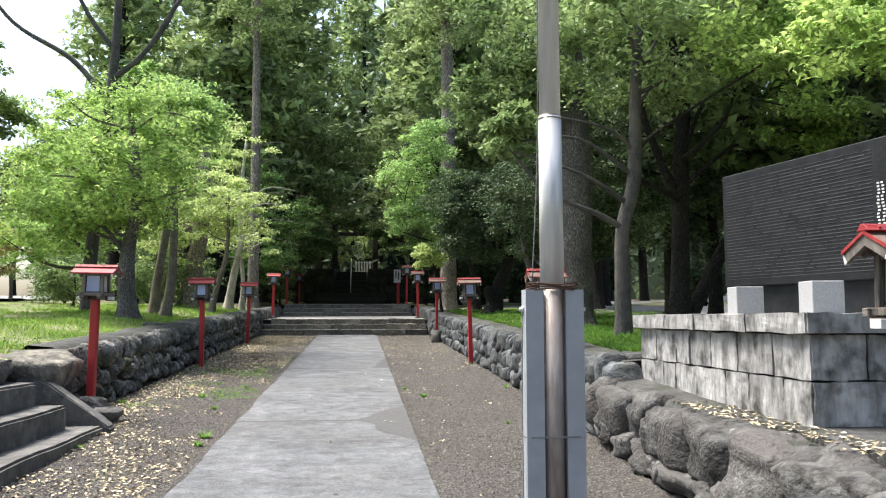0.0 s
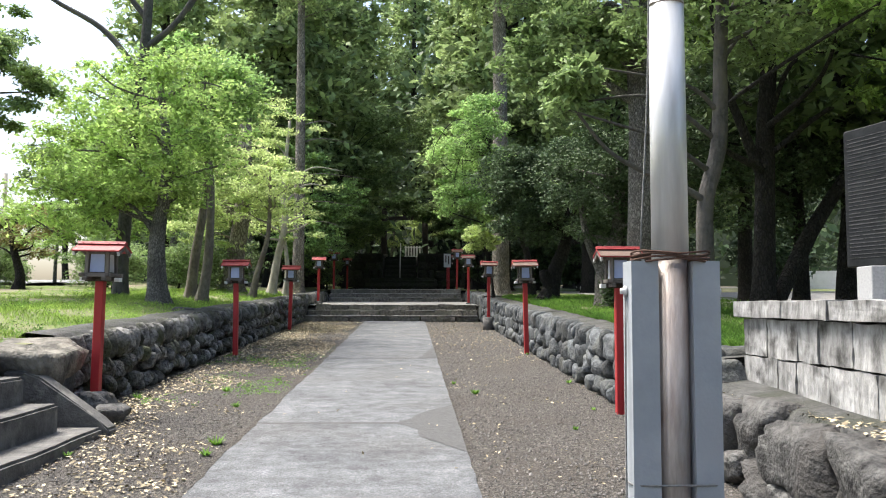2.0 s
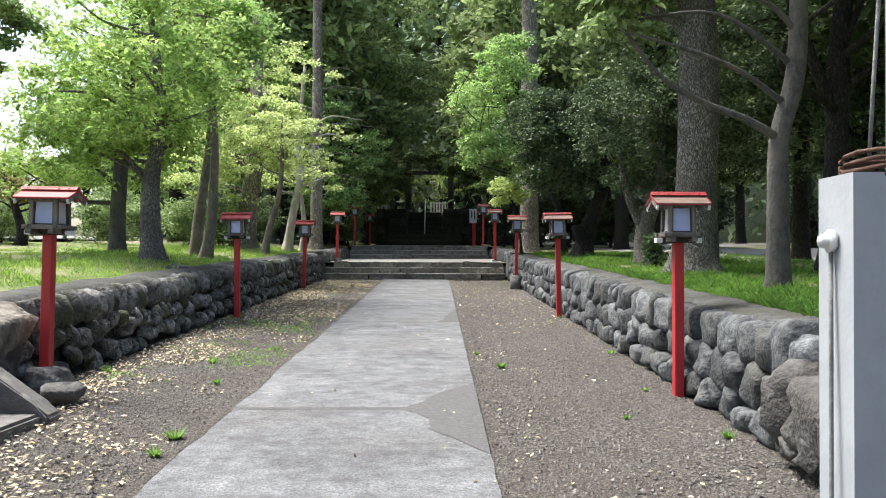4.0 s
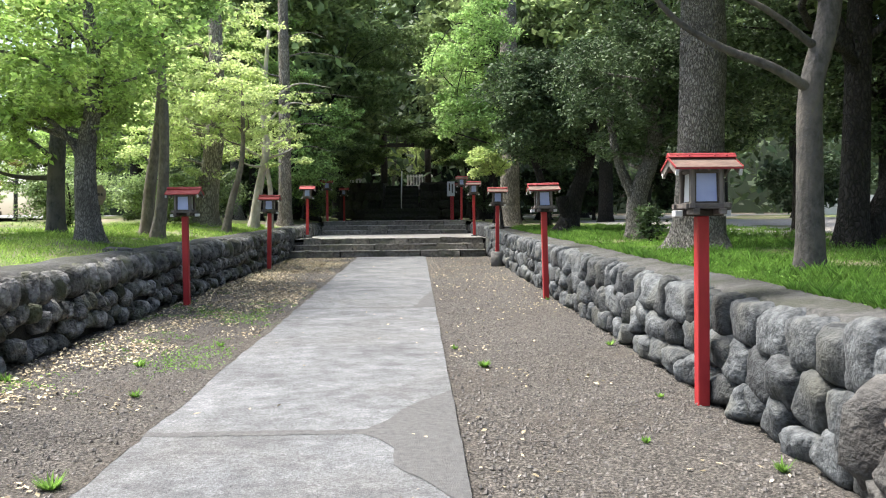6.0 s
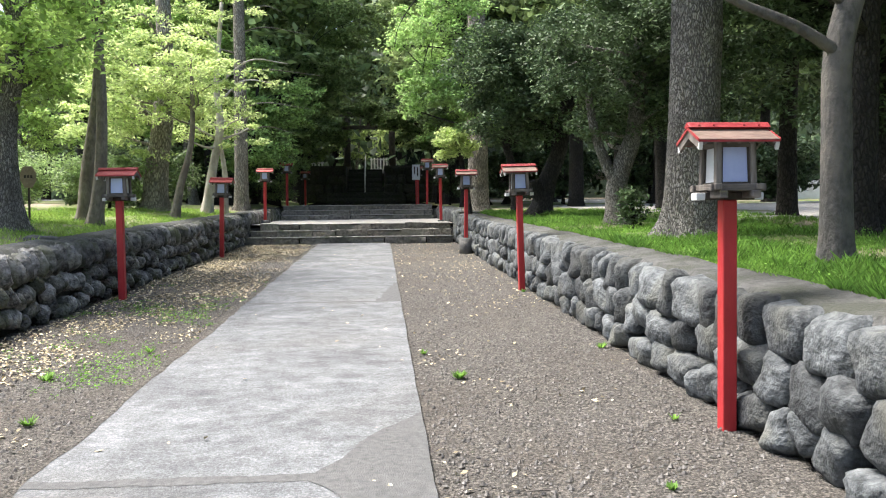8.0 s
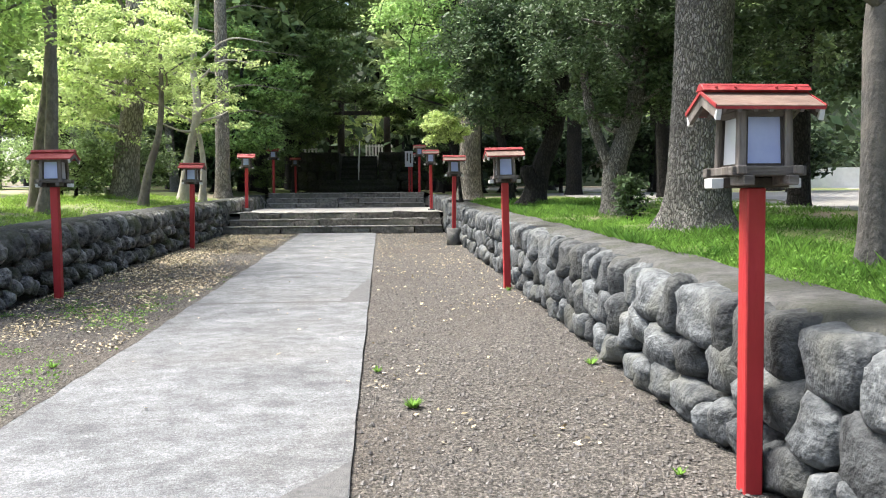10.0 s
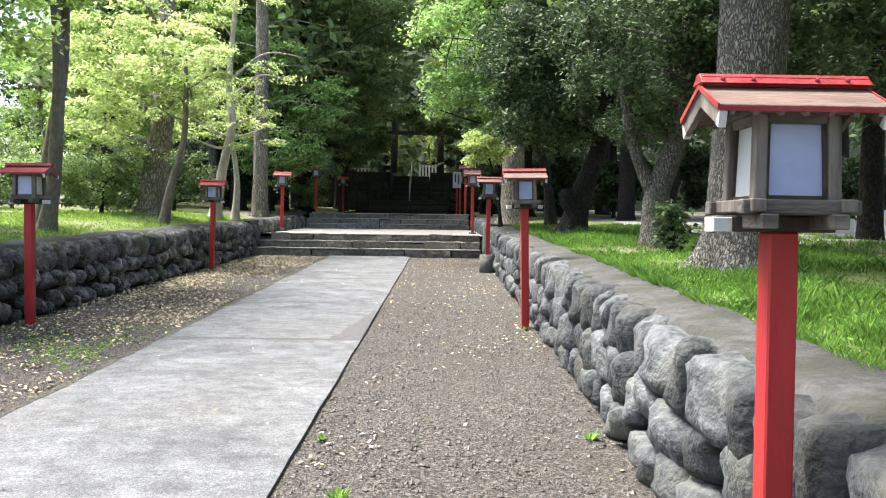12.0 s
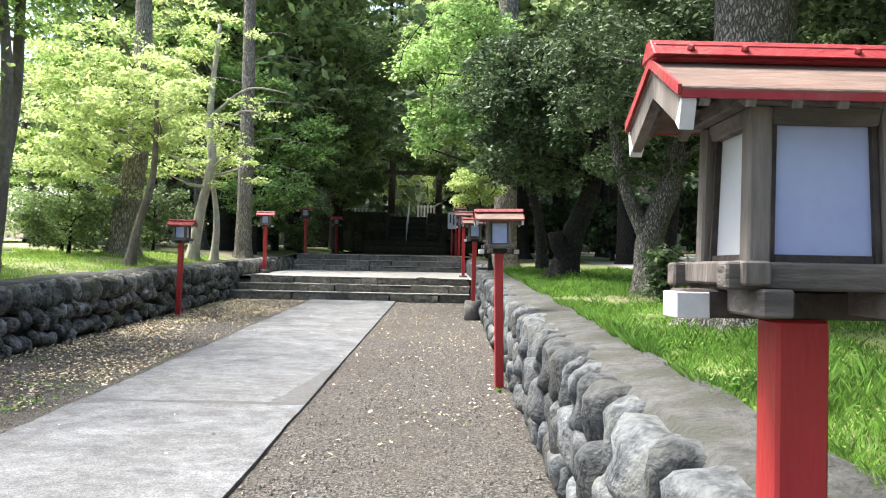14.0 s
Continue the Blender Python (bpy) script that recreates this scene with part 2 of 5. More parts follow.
SOIL = mat("grassy_soil", (0.08, 0.115, 0.03), (0.17, 0.21, 0.06), 3, 0.95, 0.6, 40, stain=(0.23, 0.19, 0.135), stain_scale=0.35, stain_cut=0.53)
WOODSOIL = mat("forest_floor", (0.06, 0.05, 0.035), (0.16, 0.13, 0.09), 4, 0.95, 0.6, 40)
# Lit copy of the grass: sunshine is put into these yellower blades.
GRASS_LIT = mat("sunlit_grass_blade", (0.17, 0.285, 0.05), (0.39, 0.54, 0.125), 1.1, 0.75, 0, rnd="island", amount=0.4, trans=0.45, spec=0.2)
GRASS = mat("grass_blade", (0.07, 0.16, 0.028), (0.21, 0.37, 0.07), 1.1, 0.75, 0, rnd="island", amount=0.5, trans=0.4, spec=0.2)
LEAF_A = mat("leaf_fresh", (0.21, 0.35, 0.09), (0.45, 0.58, 0.19), 0.7, 0.6, 0, rnd="island", amount=0.5, trans=0.5, spec=0.2)
LEAF_Y = mat("leaf_yellow_green", (0.34, 0.44, 0.15), (0.58, 0.67, 0.3), 0.7, 0.6, 0, rnd="island", amount=0.35, trans=0.5, spec=0.2)
LEAF_D = mat("leaf_dark", (0.04, 0.068, 0.034), (0.11, 0.16, 0.075), 0.8, 0.62, 0, rnd="island", amount=0.6, trans=0.2, spec=0.2)
LEAF_M = mat("leaf_mid", (0.13, 0.2, 0.075), (0.3, 0.4, 0.16), 0.6, 0.5, 0, rnd="island", amount=0.5, trans=0.4, spec=0.25)
LEAF_E = mat("leaf_evergreen", (0.07, 0.11, 0.045), (0.19, 0.26, 0.105), 0.7, 0.5, 0, rnd="island", amount=0.6, trans=0.3, spec=0.25)
LEAF_O = mat("leaf_olive", (0.14, 0.13, 0.05), (0.3, 0.27, 0.11), 0.7, 0.6, 0, rnd="island", amount=0.5, trans=0.4, spec=0.2)
LEAF_F = mat("leaf_spring", (0.19, 0.32, 0.1), (0.4, 0.56, 0.2), 0.7, 0.6, 0, rnd="island", amount=0.5, trans=0.45, spec=0.2)
NEEDLE = mat("conifer_spray", (0.13, 0.2, 0.09), (0.42, 0.52, 0.22), 0.5, 0.6, 0, rnd="island", amount=0.5, trans=0.35, spec=0.2)
LITTER = mat("fallen_leaf", (0.25, 0.19, 0.105), (0.62, 0.54, 0.36), 9, 0.8, 0, rnd="island", amount=0.65)
ASPHALT = mat("asphalt", (0.2, 0.2, 0.2), (0.28, 0.28, 0.28), 6, 0.9, 0.3, 80)
WALLPALE = mat("pale_plaster", (0.6, 0.59, 0.56), (0.75, 0.74, 0.71), 2, 0.9, 0.1)
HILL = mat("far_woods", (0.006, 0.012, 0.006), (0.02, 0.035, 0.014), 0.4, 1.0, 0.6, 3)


# ---- mesh helpers ----
def mesh_object(name, verts, faces, material, parent=None, smooth=False):
    me = bpy.data.meshes.new(name)
    me.from_pydata(verts, [], faces)
    me.materials.append(material)
    if smooth:
        me.polygons.foreach_set("use_smooth", [True] * len(me.polygons))
    me.update()
    ob = new(name, me)
    ob.parent = parent
    return ob


def part(name, bm, material, parent=None, label="", smooth=False, bevel=0.0):
    if bevel:
        bmesh.ops.bevel(bm, geom=bm.edges[:], offset=bevel, segments=1, affect="EDGES")
    bmesh.ops.recalc_face_normals(bm, faces=bm.faces[:])
    me = bpy.data.meshes.new(name)
    bm.to_mesh(me)
    bm.free()
    me.materials.append(material)
    if smooth:
        me.polygons.foreach_set("use_smooth", [True] * len(me.polygons))
    ob = new(name, me)
    ob.parent = parent
    if label:
        ob["label"] = label
    return ob


def boxes(*specs):
    """A bmesh of boxes (cx, cy, cz, sx, sy, sz[, rx, ry, rz])."""
    bm = bmesh.new()
    for cx, cy, cz, ax, ay, az, *r in specs:
        bmesh.ops.create_cube(bm, size=1, matrix=pose(cx, cy, cz, *r) @ Matrix.Diagonal((ax, ay, az, 1)))
    return bm


def prism(poly, axis, a, b):
    """A bmesh: a polygon in two coordinates pushed from a to b along an axis."""
    bm = bmesh.new()

    def put(u, v, w):
        return bm.verts.new({"x": (w, u, v), "y": (u, w, v), "z": (u, v, w)}[axis])
    lo, hi = [put(u, v, a) for u, v in poly], [put(u, v, b) for u, v in poly]
    bm.faces.new(lo)
    bm.faces.new(hi[::-1])
    for i in range(len(poly)):
        j = (i + 1) % len(poly)
        bm.faces.new((lo[j], lo[i], hi[i], hi[j]))
    return bm


def tube(pts, rads, sides=8, wobble=0.0, rng=None):
    """Vertices and faces of a tapered tube along points."""
    pts = [Vector(p) for p in pts]
    vs, fs = [], []
    n = len(pts)
    for i, p in enumerate(pts):
        d = (pts[min(i + 1, n - 1)] - pts[max(i - 1, 0)]).normalized()
        u = d.cross(Vector((0.31, 0.95, 0.05))).normalized()
        v = d.cross(u)
        for k in range(sides):
            a = 2 * math.pi * k / sides
            r = rads[i] * (1 + (wobble * noise.noise(p * 1.3 + Vector((3 * math.cos(a), 3 * math.sin(a), 0))) if wobble else 0))
            vs.append(p + u * (r * math.cos(a)) + v * (r * math.sin(a)))
        if i:
            for k in range(sides):
                a, b = (i - 1) * sides + k, (i - 1) * sides + (k + 1) % sides
                fs.append((a, b, b + sides, a + sides))
    fs.append(tuple(range(sides - 1, -1, -1)))
    fs.append(tuple(range((n - 1) * sides, n * sides)))
    return vs, fs


def tubes_object(name, items, material, parent=None):
    vs, fs = [], []
    for v, f in items:
        o = len(vs)
        vs += v
        fs += [tuple(i + o for i in q) for q in f]
    return mesh_object(name, vs, fs, material, parent, True)


def spline(pts, n=8):
    """Points on a smooth curve through the given ones."""
    P = [Vector(p) for p in pts]
    P = [2 * P[0] - P[1]] + P + [2 * P[-1] - P[-2]]
    out = []
    for i in range(1, len(P) - 2):
        for k in range(n):
            t = k / n
            a, b, c, d = P[i - 1:i + 3]
            out.append(0.5 * ((2 * b) + (c - a) * t + (2 * a - 5 * b + 4 * c - d) * t * t + (3 * b - a - 3 * c + d) * t ** 3))
    return out + [P[-2]]


def quads_mesh(name, V, material, smooth=False):
    """A mesh of separate quads from an array (n, 4, 3)."""
    n = len(V)
    me = bpy.data.meshes.new(name)
    me.vertices.add(4 * n)
    me.vertices.foreach_set("co", V.reshape(-1).astype(np.float32))
    me.loops.add(4 * n)
    me.loops.foreach_set("vertex_index", np.arange(4 * n, dtype=np.int32))
    me.polygons.add(n)
    me.polygons.foreach_set("loop_start", np.arange(0, 4 * n, 4, dtype=np.int32))
    me.polygons.foreach_set("loop_total", np.full(n, 4, dtype=np.int32))
    me.materials.append(material)
    me.update(calc_edges=True)
    return me


def unit(a):
    return a / np.maximum(np.linalg.norm(a, axis=1, keepdims=True), 1e-6)


def leaf_quads(rng, pos, size, up=1.0, width=0.5, droop=0.2):
    """Diamond leaves at the positions, lying mostly level."""
    n = len(pos)
    nor = unit(rng.normal(size=(n, 3)) * 0.6 + np.array([0, 0, up]))
    ax = rng.normal(size=(n, 3))
    ax[:, 2] -= droop * 2
    ax = unit(ax - nor * np.sum(ax * nor, axis=1, keepdims=True))
    side = np.cross(nor, ax)
    L = (size * rng.uniform(0.6, 1.35, n))[:, None]
    W = L * width * 0.5
    mid = pos + ax * L * 0.45
    return np.stack([pos, mid + side * W + nor * W * 0.25, pos + ax * L, mid - side * W + nor * W * 0.25], axis=1)


def clump_points(rng, centers, radii, n):
    """Points in flattened clumps, denser to their upper shell."""
    k = rng.integers(0, len(centers), n)
    d = unit(rng.normal(size=(n, 3)))
    d *= (rng.uniform(0, 1, n) ** 0.45)[:, None]
    return centers[k] + d * radii[k]


# ---- heights of the ground ----
def gz(y):
    return -0.06 + 0.033 * y


def upper(y):
    return 2.17 + (y - 37.8) * 0.02


def terrace_z(x, y):
    h = 0.8 + 0.1 * noise.noise((x * 0.35, y * 0.35, 0)) + 0.03 * noise.noise((x * 1.3, y * 1.3, 4))
    if x > 0 and y < 8.7:
        h = 0.58
    edge = min(1, max(0, (abs(x + 0.45) - 3.2) / 1.2))
    far = max(0, -x - 14) * 0.012 - (0.13 * min(1, max(0, -x - 4.1)) + 0.02 * min(12, max(0, -x - 5)))
    return gz(min(y, 60)) + 0.8 + (h - 0.8) * edge + 0.06 * edge - far if h != 0.58 else 0.74


# ---- ground, path, terraces ----
def grid_sheet(name, xs, ys, z, material, skirt=None):
    vs = [(x, y, z(x, y)) for y in ys for x in xs]
    nx = len(xs)
    fs = [(j * nx + i, j * nx + i + 1, (j + 1) * nx + i + 1, (j + 1) * nx + i) for j in range(len(ys) - 1) for i in range(nx - 1)]
    return mesh_object(name, vs, fs, material, None, True)


def ground_z(x, y):
    z = gz(max(-30, min(y, 60)))
    inside = -3.5 < x < 2.6
    return z + (0.012 * noise.noise((x * 0.9, y * 0.9, 2)) if inside else -0.02)


xs = [-900, -200, -60, -20, -8, -5] + [-4 + 0.25 * i for i in range(29)] + [3.5, 5, 10, 30, 80, 300, 900]
ys = [-900, -200, -60, -20, -8] + [-4 + 0.25 * i for i in range(139)] + [36, 45, 60, 120, 400, 900]
ground = tagged(grid_sheet("ground", xs, ys, ground_z, GRAVEL), "grey-brown gravel of the shrine approach with fallen leaves", "ground", kind="structure")


def span(a, b, step):
    return [a + (b - a) * i / max(1, round((b - a) / step)) for i in range(max(1, round((b - a) / step)) + 1)]


tagged(grid_sheet("ground_terrace_right", [3.0] + span(3.2, 9, 0.3) + [10, 12, 15, 20, 30, 50, 90], [-40, -15, -4, 2, 6, 8.6, 8.75] + span(9, 34, 0.4) + [37, 42, 50, 60, 120],
       terrace_z, SOIL), "grassy raised ground behind the stone wall", "ground", kind="structure")
tagged(grid_sheet("ground_terrace_left", [-120, -60, -40, -30, -24, -19, -15] + span(-12, -4.0, 0.35) + [-3.8], [-40, -15, -4, 2, 6, 9] + span(9.3, 38, 0.4) + [42, 50, 60, 120],
       terrace_z, SOIL), "grassy raised ground with trees behind the stone wall", "ground", kind="structure")

tagged(grid_sheet("ground_bare_earth", span(6.4, 12, 0.7) + [15, 20, 30, 60], span(20.5, 34, 0.5) + [38, 44, 52, 60], lambda x, y: terrace_z(x, y) + 0.025 - 0.09 * max(0, 1 - (x - 6.4) / 0.7, 1 - (y - 20.5) / 0.5) + 0.05 * noise.noise((x * 0.6, y * 0.6, 3)), LANDING),
       "bare trodden earth under the far trees", "ground", kind="structure")

JOINTS = [-9.9, -3.3, 3.4, 10.0, 16.7, 23.3, 29.45]


def slab_mesh(y0, y1):
    x0, x1 = -1.48, 0.6
    nx, ny = 6, 24
    vs, fs = [], []
    for j in range(ny + 1):
        y = y0 + 0.008 + (y1 - y0 - 0.016) * j / ny
        for i in range(nx + 1):
            x = x0 + (x1 - x0) * i / nx
            e = 0.012 * noise.noise((x, y * 3, 5)) if i in (0, nx) else 0
            vs.append((x + e, y, gz(y) + 0.024))
    fs = [(j * (nx + 1) + i, j * (nx + 1) + i + 1, (j + 1) * (nx + 1) + i + 1, (j + 1) * (nx + 1) + i) for j in range(ny) for i in range(nx)]
    ring = [i for i in range(nx + 1)] + [j * (nx + 1) + nx for j in range(1, ny + 1)] + [ny * (nx + 1) + i for i in range(nx - 1, -1, -1)] + [j * (nx + 1) for j in range(ny - 1, 0, -1)]
    o = len(vs)
    vs += [(vs[i][0], vs[i][1], vs[i][2] - 0.09) for i in ring]
    for k in range(len(ring)):
        k2 = (k + 1) % len(ring)
        fs.append((ring[k], o + k, o + k2, ring[k2]))
    return vs, fs


path_bed = tagged(mesh_object("pavement", [(-1.46, -9.9, gz(-9.9) + 0.012), (0.58, -9.9, gz(-9.9) + 0.012), (0.58, 29.4, gz(29.4) + 0.012), (-1.46, 29.4, gz(29.4) + 0.012)],
                              [(0, 1, 2, 3)], DAMP), "pale worn concrete footpath in long slabs with dark joints", "path", kind="structure")
for a, b in zip(JOINTS, JOINTS[1:]):
    vs, fs = slab_mesh(a, b)
    mesh_object("slab", vs, fs, CONCRETE, path_bed)


def damp_area(y0, y1, reach, x_edge=0.6, lift=0.0285):
    """A thin dark film on the concrete, reaching in from the path's right edge by reach(y)."""
    ys_ = span(y0, y1, 0.03)
    vs, fs = [], []
    for j, y in enumerate(ys_):
        w = max(0.004, reach(y) * (1 + 0.3 * noise.noise((y * 2.1, y0, 9))) + 0.03 * noise.noise((y * 6, x_edge, 3)) + 0.012 * noise.noise((y * 19, 4, 3)))
        vs += [(x_edge - w, y, gz(y) + lift), (x_edge, y, gz(y) + lift)]
        if j:
            fs.append((2 * j - 2, 2 * j - 1, 2 * j + 1, 2 * j))
    return mesh_object("patch", vs, fs, DAMP, path_bed)


def joint_band(y0):
    """The dark weathered strip along a joint, uneven on both sides."""
    vs, fs = [], []
    for j, x in enumerate(span(-1.47, 0.592, 0.03)):
        a, b = 0.05 + 0.045 * noise.noise((x * 2.3, y0, 1)) + 0.02 * noise.noise((x * 14, y0, 2)), 0.05 + 0.045 * noise.noise((x * 2.3, y0, 6)) + 0.02 * noise.noise((x * 14, y0, 5))
        for y in (y0 - max(a, 0.006), y0 + max(b, 0.006)):
            vs.append((x, y, gz(y) + 0.0265))
        if j:
            fs.append((2 * j - 2, 2 * j, 2 * j + 1, 2 * j - 1))
    mesh_object("joint", vs, fs, DAMP, path_bed)["label"] = "dark weathered joint"


def dirt_edge(x_edge, inward):
    """Blown-in soil along one edge of the path, uneven on its inner side."""
    ys_ = span(-4, 29.3, 0.14)
    vs, fs = [], []
    for j, y in enumerate(ys_):
        w = max(0.012, 0.05 + 0.03 * noise.noise((y * 0.7, x_edge, 3)) + 0.025 * noise.noise((y * 3.1, x_edge, 5)) + 0.015 * noise.noise((y * 11, x_edge, 8)))
        vs += [(x_edge - inward * 0.05, y, gz(y) + 0.004), (x_edge - inward * 0.004, y, gz(y) + 0.0285), (x_edge + inward * w, y, gz(y) + 0.0265)]
        if j:
            o = 3 * j
            fs += [(o - 3, o - 2, o + 1, o), (o - 2, o - 1, o + 2, o + 1)]
    mesh_object("dirt_edge", vs, fs, GRAVEL, path_bed, True)["label"] = "soil blown in along the path edge"


dirt_edge(-1.48, 1)
for y in JOINTS[2:-1]:
    joint_band(y)
damp_area(8.6, 11.25, lambda y: 0.62 * max(0, 1 - abs(y - 9.95) / (1.35 if y < 9.95 else 1.2)) ** 0.75)["label"] = "dark damp patch"
damp_area(16.72, 18.9, lambda y: 0.08 + 0.24 * max(0, 1 - (y - 16.7) / 1.9))["label"] = "dark damp patch"
damp_area(2.2, 4.2, lambda y: 0.42 * max(0, 1 - abs(y - 3.3) / 0.9) ** 0.6)["label"] = "dark damp patch"


# ---- stone walls ----
def boulder_mesh(seed, name, power=0.6, rough=0.2, sub=3):
    bm = bmesh.new()
    bmesh.ops.create_icosphere(bm, subdivisions=sub, radius=1)
    off = Vector((seed * 7.3, seed * 3.1, seed))
    for v in bm.verts:
        c = Vector([math.copysign(abs(a) ** power, a) for a in v.co])
        v.co = c * (0.5 + rough * noise.noise(c * 0.9 + off) + 0.4 * rough * noise.noise(c * 2.4 + off) + 0.2 * rough * noise.noise(c * 5.5 + off))
    me = bpy.data.meshes.new(name)
    bm.to_mesh(me)
    bm.free()
    me.polygons.foreach_set("use_smooth", [True] * len(me.polygons))
    return me


BOULDERS = {}


def boulders(material):
    sub = 2 if material == STONE_L else 3
    if material.name not in BOULDERS:
        BOULDERS[material.name] = [boulder_mesh(i + 1, "stone", {"wall_stone_dark": 0.86, "wall_stone_grey": 0.58, "boulder": 0.52}.get(material.name, 0.66), {"boulder": 0.28, "wall_stone_dark": 0.2}.get(material.name, 0.15), sub) for i in range(14)]
        for me in BOULDERS[material.name]:
            me.materials.append(material)
    return BOULDERS[material.name]


def stone(parent, material, rng, x, y, z, sx, sy, sz, tilt=9):
    ob = new("stone", rng.choice(boulders(material)))
    ob.matrix_world = pose(x, y, z, rng.uniform(-tilt, tilt), rng.uniform(-tilt, tilt) * 0.5, rng.uniform(-6, 6)) @ Matrix.Diagonal((sx, sy, sz, 1))
    ob.parent = parent
    return ob


def stone_wall(name, label, side, x_face, y0, y1, height, courses, width, material, seed, batter=0.1, fill=1.0, cap=0.0, jut=0.0):
    """A dry-laid wall along y. side: +1 when the wall lies to the right of the walker."""
    rng = random.Random(seed)
    s = side
    ys = span(y0, y1, 0.5)
    back = 0.16 if material == STONE_L else 0.26
    prof = [(x_face + s * back, -0.1), (x_face + s * (back + batter), height - 0.06), (x_face + s * 0.62, height - 0.06), (x_face + s * 0.62, -0.1)]
    vs = [(px, y, gz(y) + pz) for y in ys for px, pz in prof]
    fs = [(4 * j + k, 4 * j + (k + 1) % 4, 4 * j + 4 + (k + 1) % 4, 4 * j + 4 + k) for j in range(len(ys) - 1) for k in range(4)]
    fs += [(0, 1, 2, 3), tuple(4 * (len(ys) - 1) + k for k in (3, 2, 1, 0))]
    core = tagged(mesh_object(name, vs, fs, MORTAR), label, "stone wall", kind="structure")
    # uneven concrete top
    yt = span(y0, y1, 0.22)
    vs, fs = [], []
    for y in yt:
        e = 0.03 * noise.noise((y * 2.3, seed, 0)) + cap
        f = 0.06 * noise.noise((y * 1.1, seed, 7))
        for px, pz in ((x_face + s * (0.0 + e + batter), height - 0.1), (x_face + s * (0.07 + e + batter), height - 0.012 + (e - cap) * 0.4), (x_face + s * (0.56 + f), height + 0.02 + f * 0.2), (x_face + s * (0.66 + f), height - 0.05)):
            vs.append((px, y, gz(y) + pz))
    fs = [(4 * j + k, 4 * j + k + 1, 4 * j + 5 + k, 4 * j + 4 + k) for j in range(len(yt) - 1) for k in range(3)]
    mesh_object("wall_top", vs, fs, CAP, core, True)
    h0 = 0.0
    for c, frac in enumerate(courses):
        h = height * frac
        y = y0 + rng.uniform(-0.1, 0.05)
        while y < y1 - 0.05:
            w = width * (rng.uniform(0.65, 1.3) if material == STONE_L else rng.uniform(0.55, 1.6)) * (1.15 if c == len(courses) - 1 else 1)
            w = min(w, y1 - y + 0.1)
            zc = h0 + h / 2 + rng.uniform(-1, 1) * (0.085 if material == STONE_L else 0.055) * (0 if c == len(courses) - 1 else 1)
            d = {"wall_stone_grey": 0.3, "wall_stone_dark": 0.25}.get(material.name, 0.38) * rng.uniform(0.9, 1.2) + (jut if c == len(courses) - 1 else 0)
            xc = x_face + s * (0.085 + batter * (h0 + h / 2) / height + rng.uniform(-0.02, 0.03) + (d - 0.3) * 0.42)
            top = c == len(courses) - 1
            stone(core, material, rng, xc, y + w / 2, gz(y + w / 2) + zc - (0.035 if top else 0), d, w * fill * (rng.uniform(0.84, 1.0) if material == STONE_L else rng.uniform(0.97, 1.06)), h * fill * (rng.uniform(0.9, 1.1) if material == STONE_L else rng.uniform(0.95, 1.25)) if not top else h * rng.uniform(1.0, 1.1), (32 if material == STONE_L else 20) if not top else 6)
            y += w
        h0 += h
    return core


wall_r = stone_wall("wall_right", "low wall of rounded grey field stones with a concrete top", 1, 2.56, 8.45, 29.6, 0.84, (0.27, 0.32, 0.41), 0.32, STONE_R, 3, 0.1, 0.98, 0.05, 0.1)
stone_wall("wall_left", "low wall of dark mossy rounded stones in three courses", -1, -3.5, 10.6, 29.6, 0.88, (0.29, 0.31, 0.4), 0.24, STONE_L, 5, 0.08, 0.84, 0.1, 0.1)
stone_wall("wall_front", "lower retaining wall of large rough boulders under the monument", 1, 2.44, -4.0, 8.4, 0.64, (0.32, 0.68), 0.5, STONE_B, 8, 0.05, 0.97, 0.1, 0.1)


rng = random.Random(19)
for x, y, z, a, b, c in ((2.72, 8.72, 0.92, 0.36, 0.36, 0.42), (3.02, 8.7, 0.93, 0.4, 0.34, 0.44), (3.28, 8.74, 0.92, 0.34, 0.36, 0.4), (2.7, 8.72, 0.55, 0.4, 0.4, 0.46)):
    stone(wall_r, STONE_R, rng, x, y, z, a, b, c, 6)


# ---- stone steps ahead ----
def block_row(parent, material, rng, x0, x1, y0, y1, z0, z1, width, jig=0.05, name="stone"):
    x = x0
    while x < x1 - 0.02:
        w = width * rng.uniform(0.7, 1.35)
        if x1 - (x + w) < 0.25:
            w = x1 - x
        bm = bmesh.new()
        bmesh.ops.create_cube(bm, size=1, matrix=pose((x + w / 2), (y0 + y1) / 2 + rng.uniform(-jig, jig), (z0 + z1) / 2 + rng.uniform(-jig, jig) * 0.5) @ Matrix.Diagonal((w - 0.022, y1 - y0, z1 - z0, 1)))
        bmesh.ops.subdivide_edges(bm, edges=bm.edges[:], cuts=3, use_grid_fill=True)
        o = Vector((rng.uniform(0, 50), 0, 0))
        for v in bm.verts:
            v.co += noise.noise_vector(v.co * 5 + o) * jig
        part(name, bm, material, parent, smooth=False)
        x += w


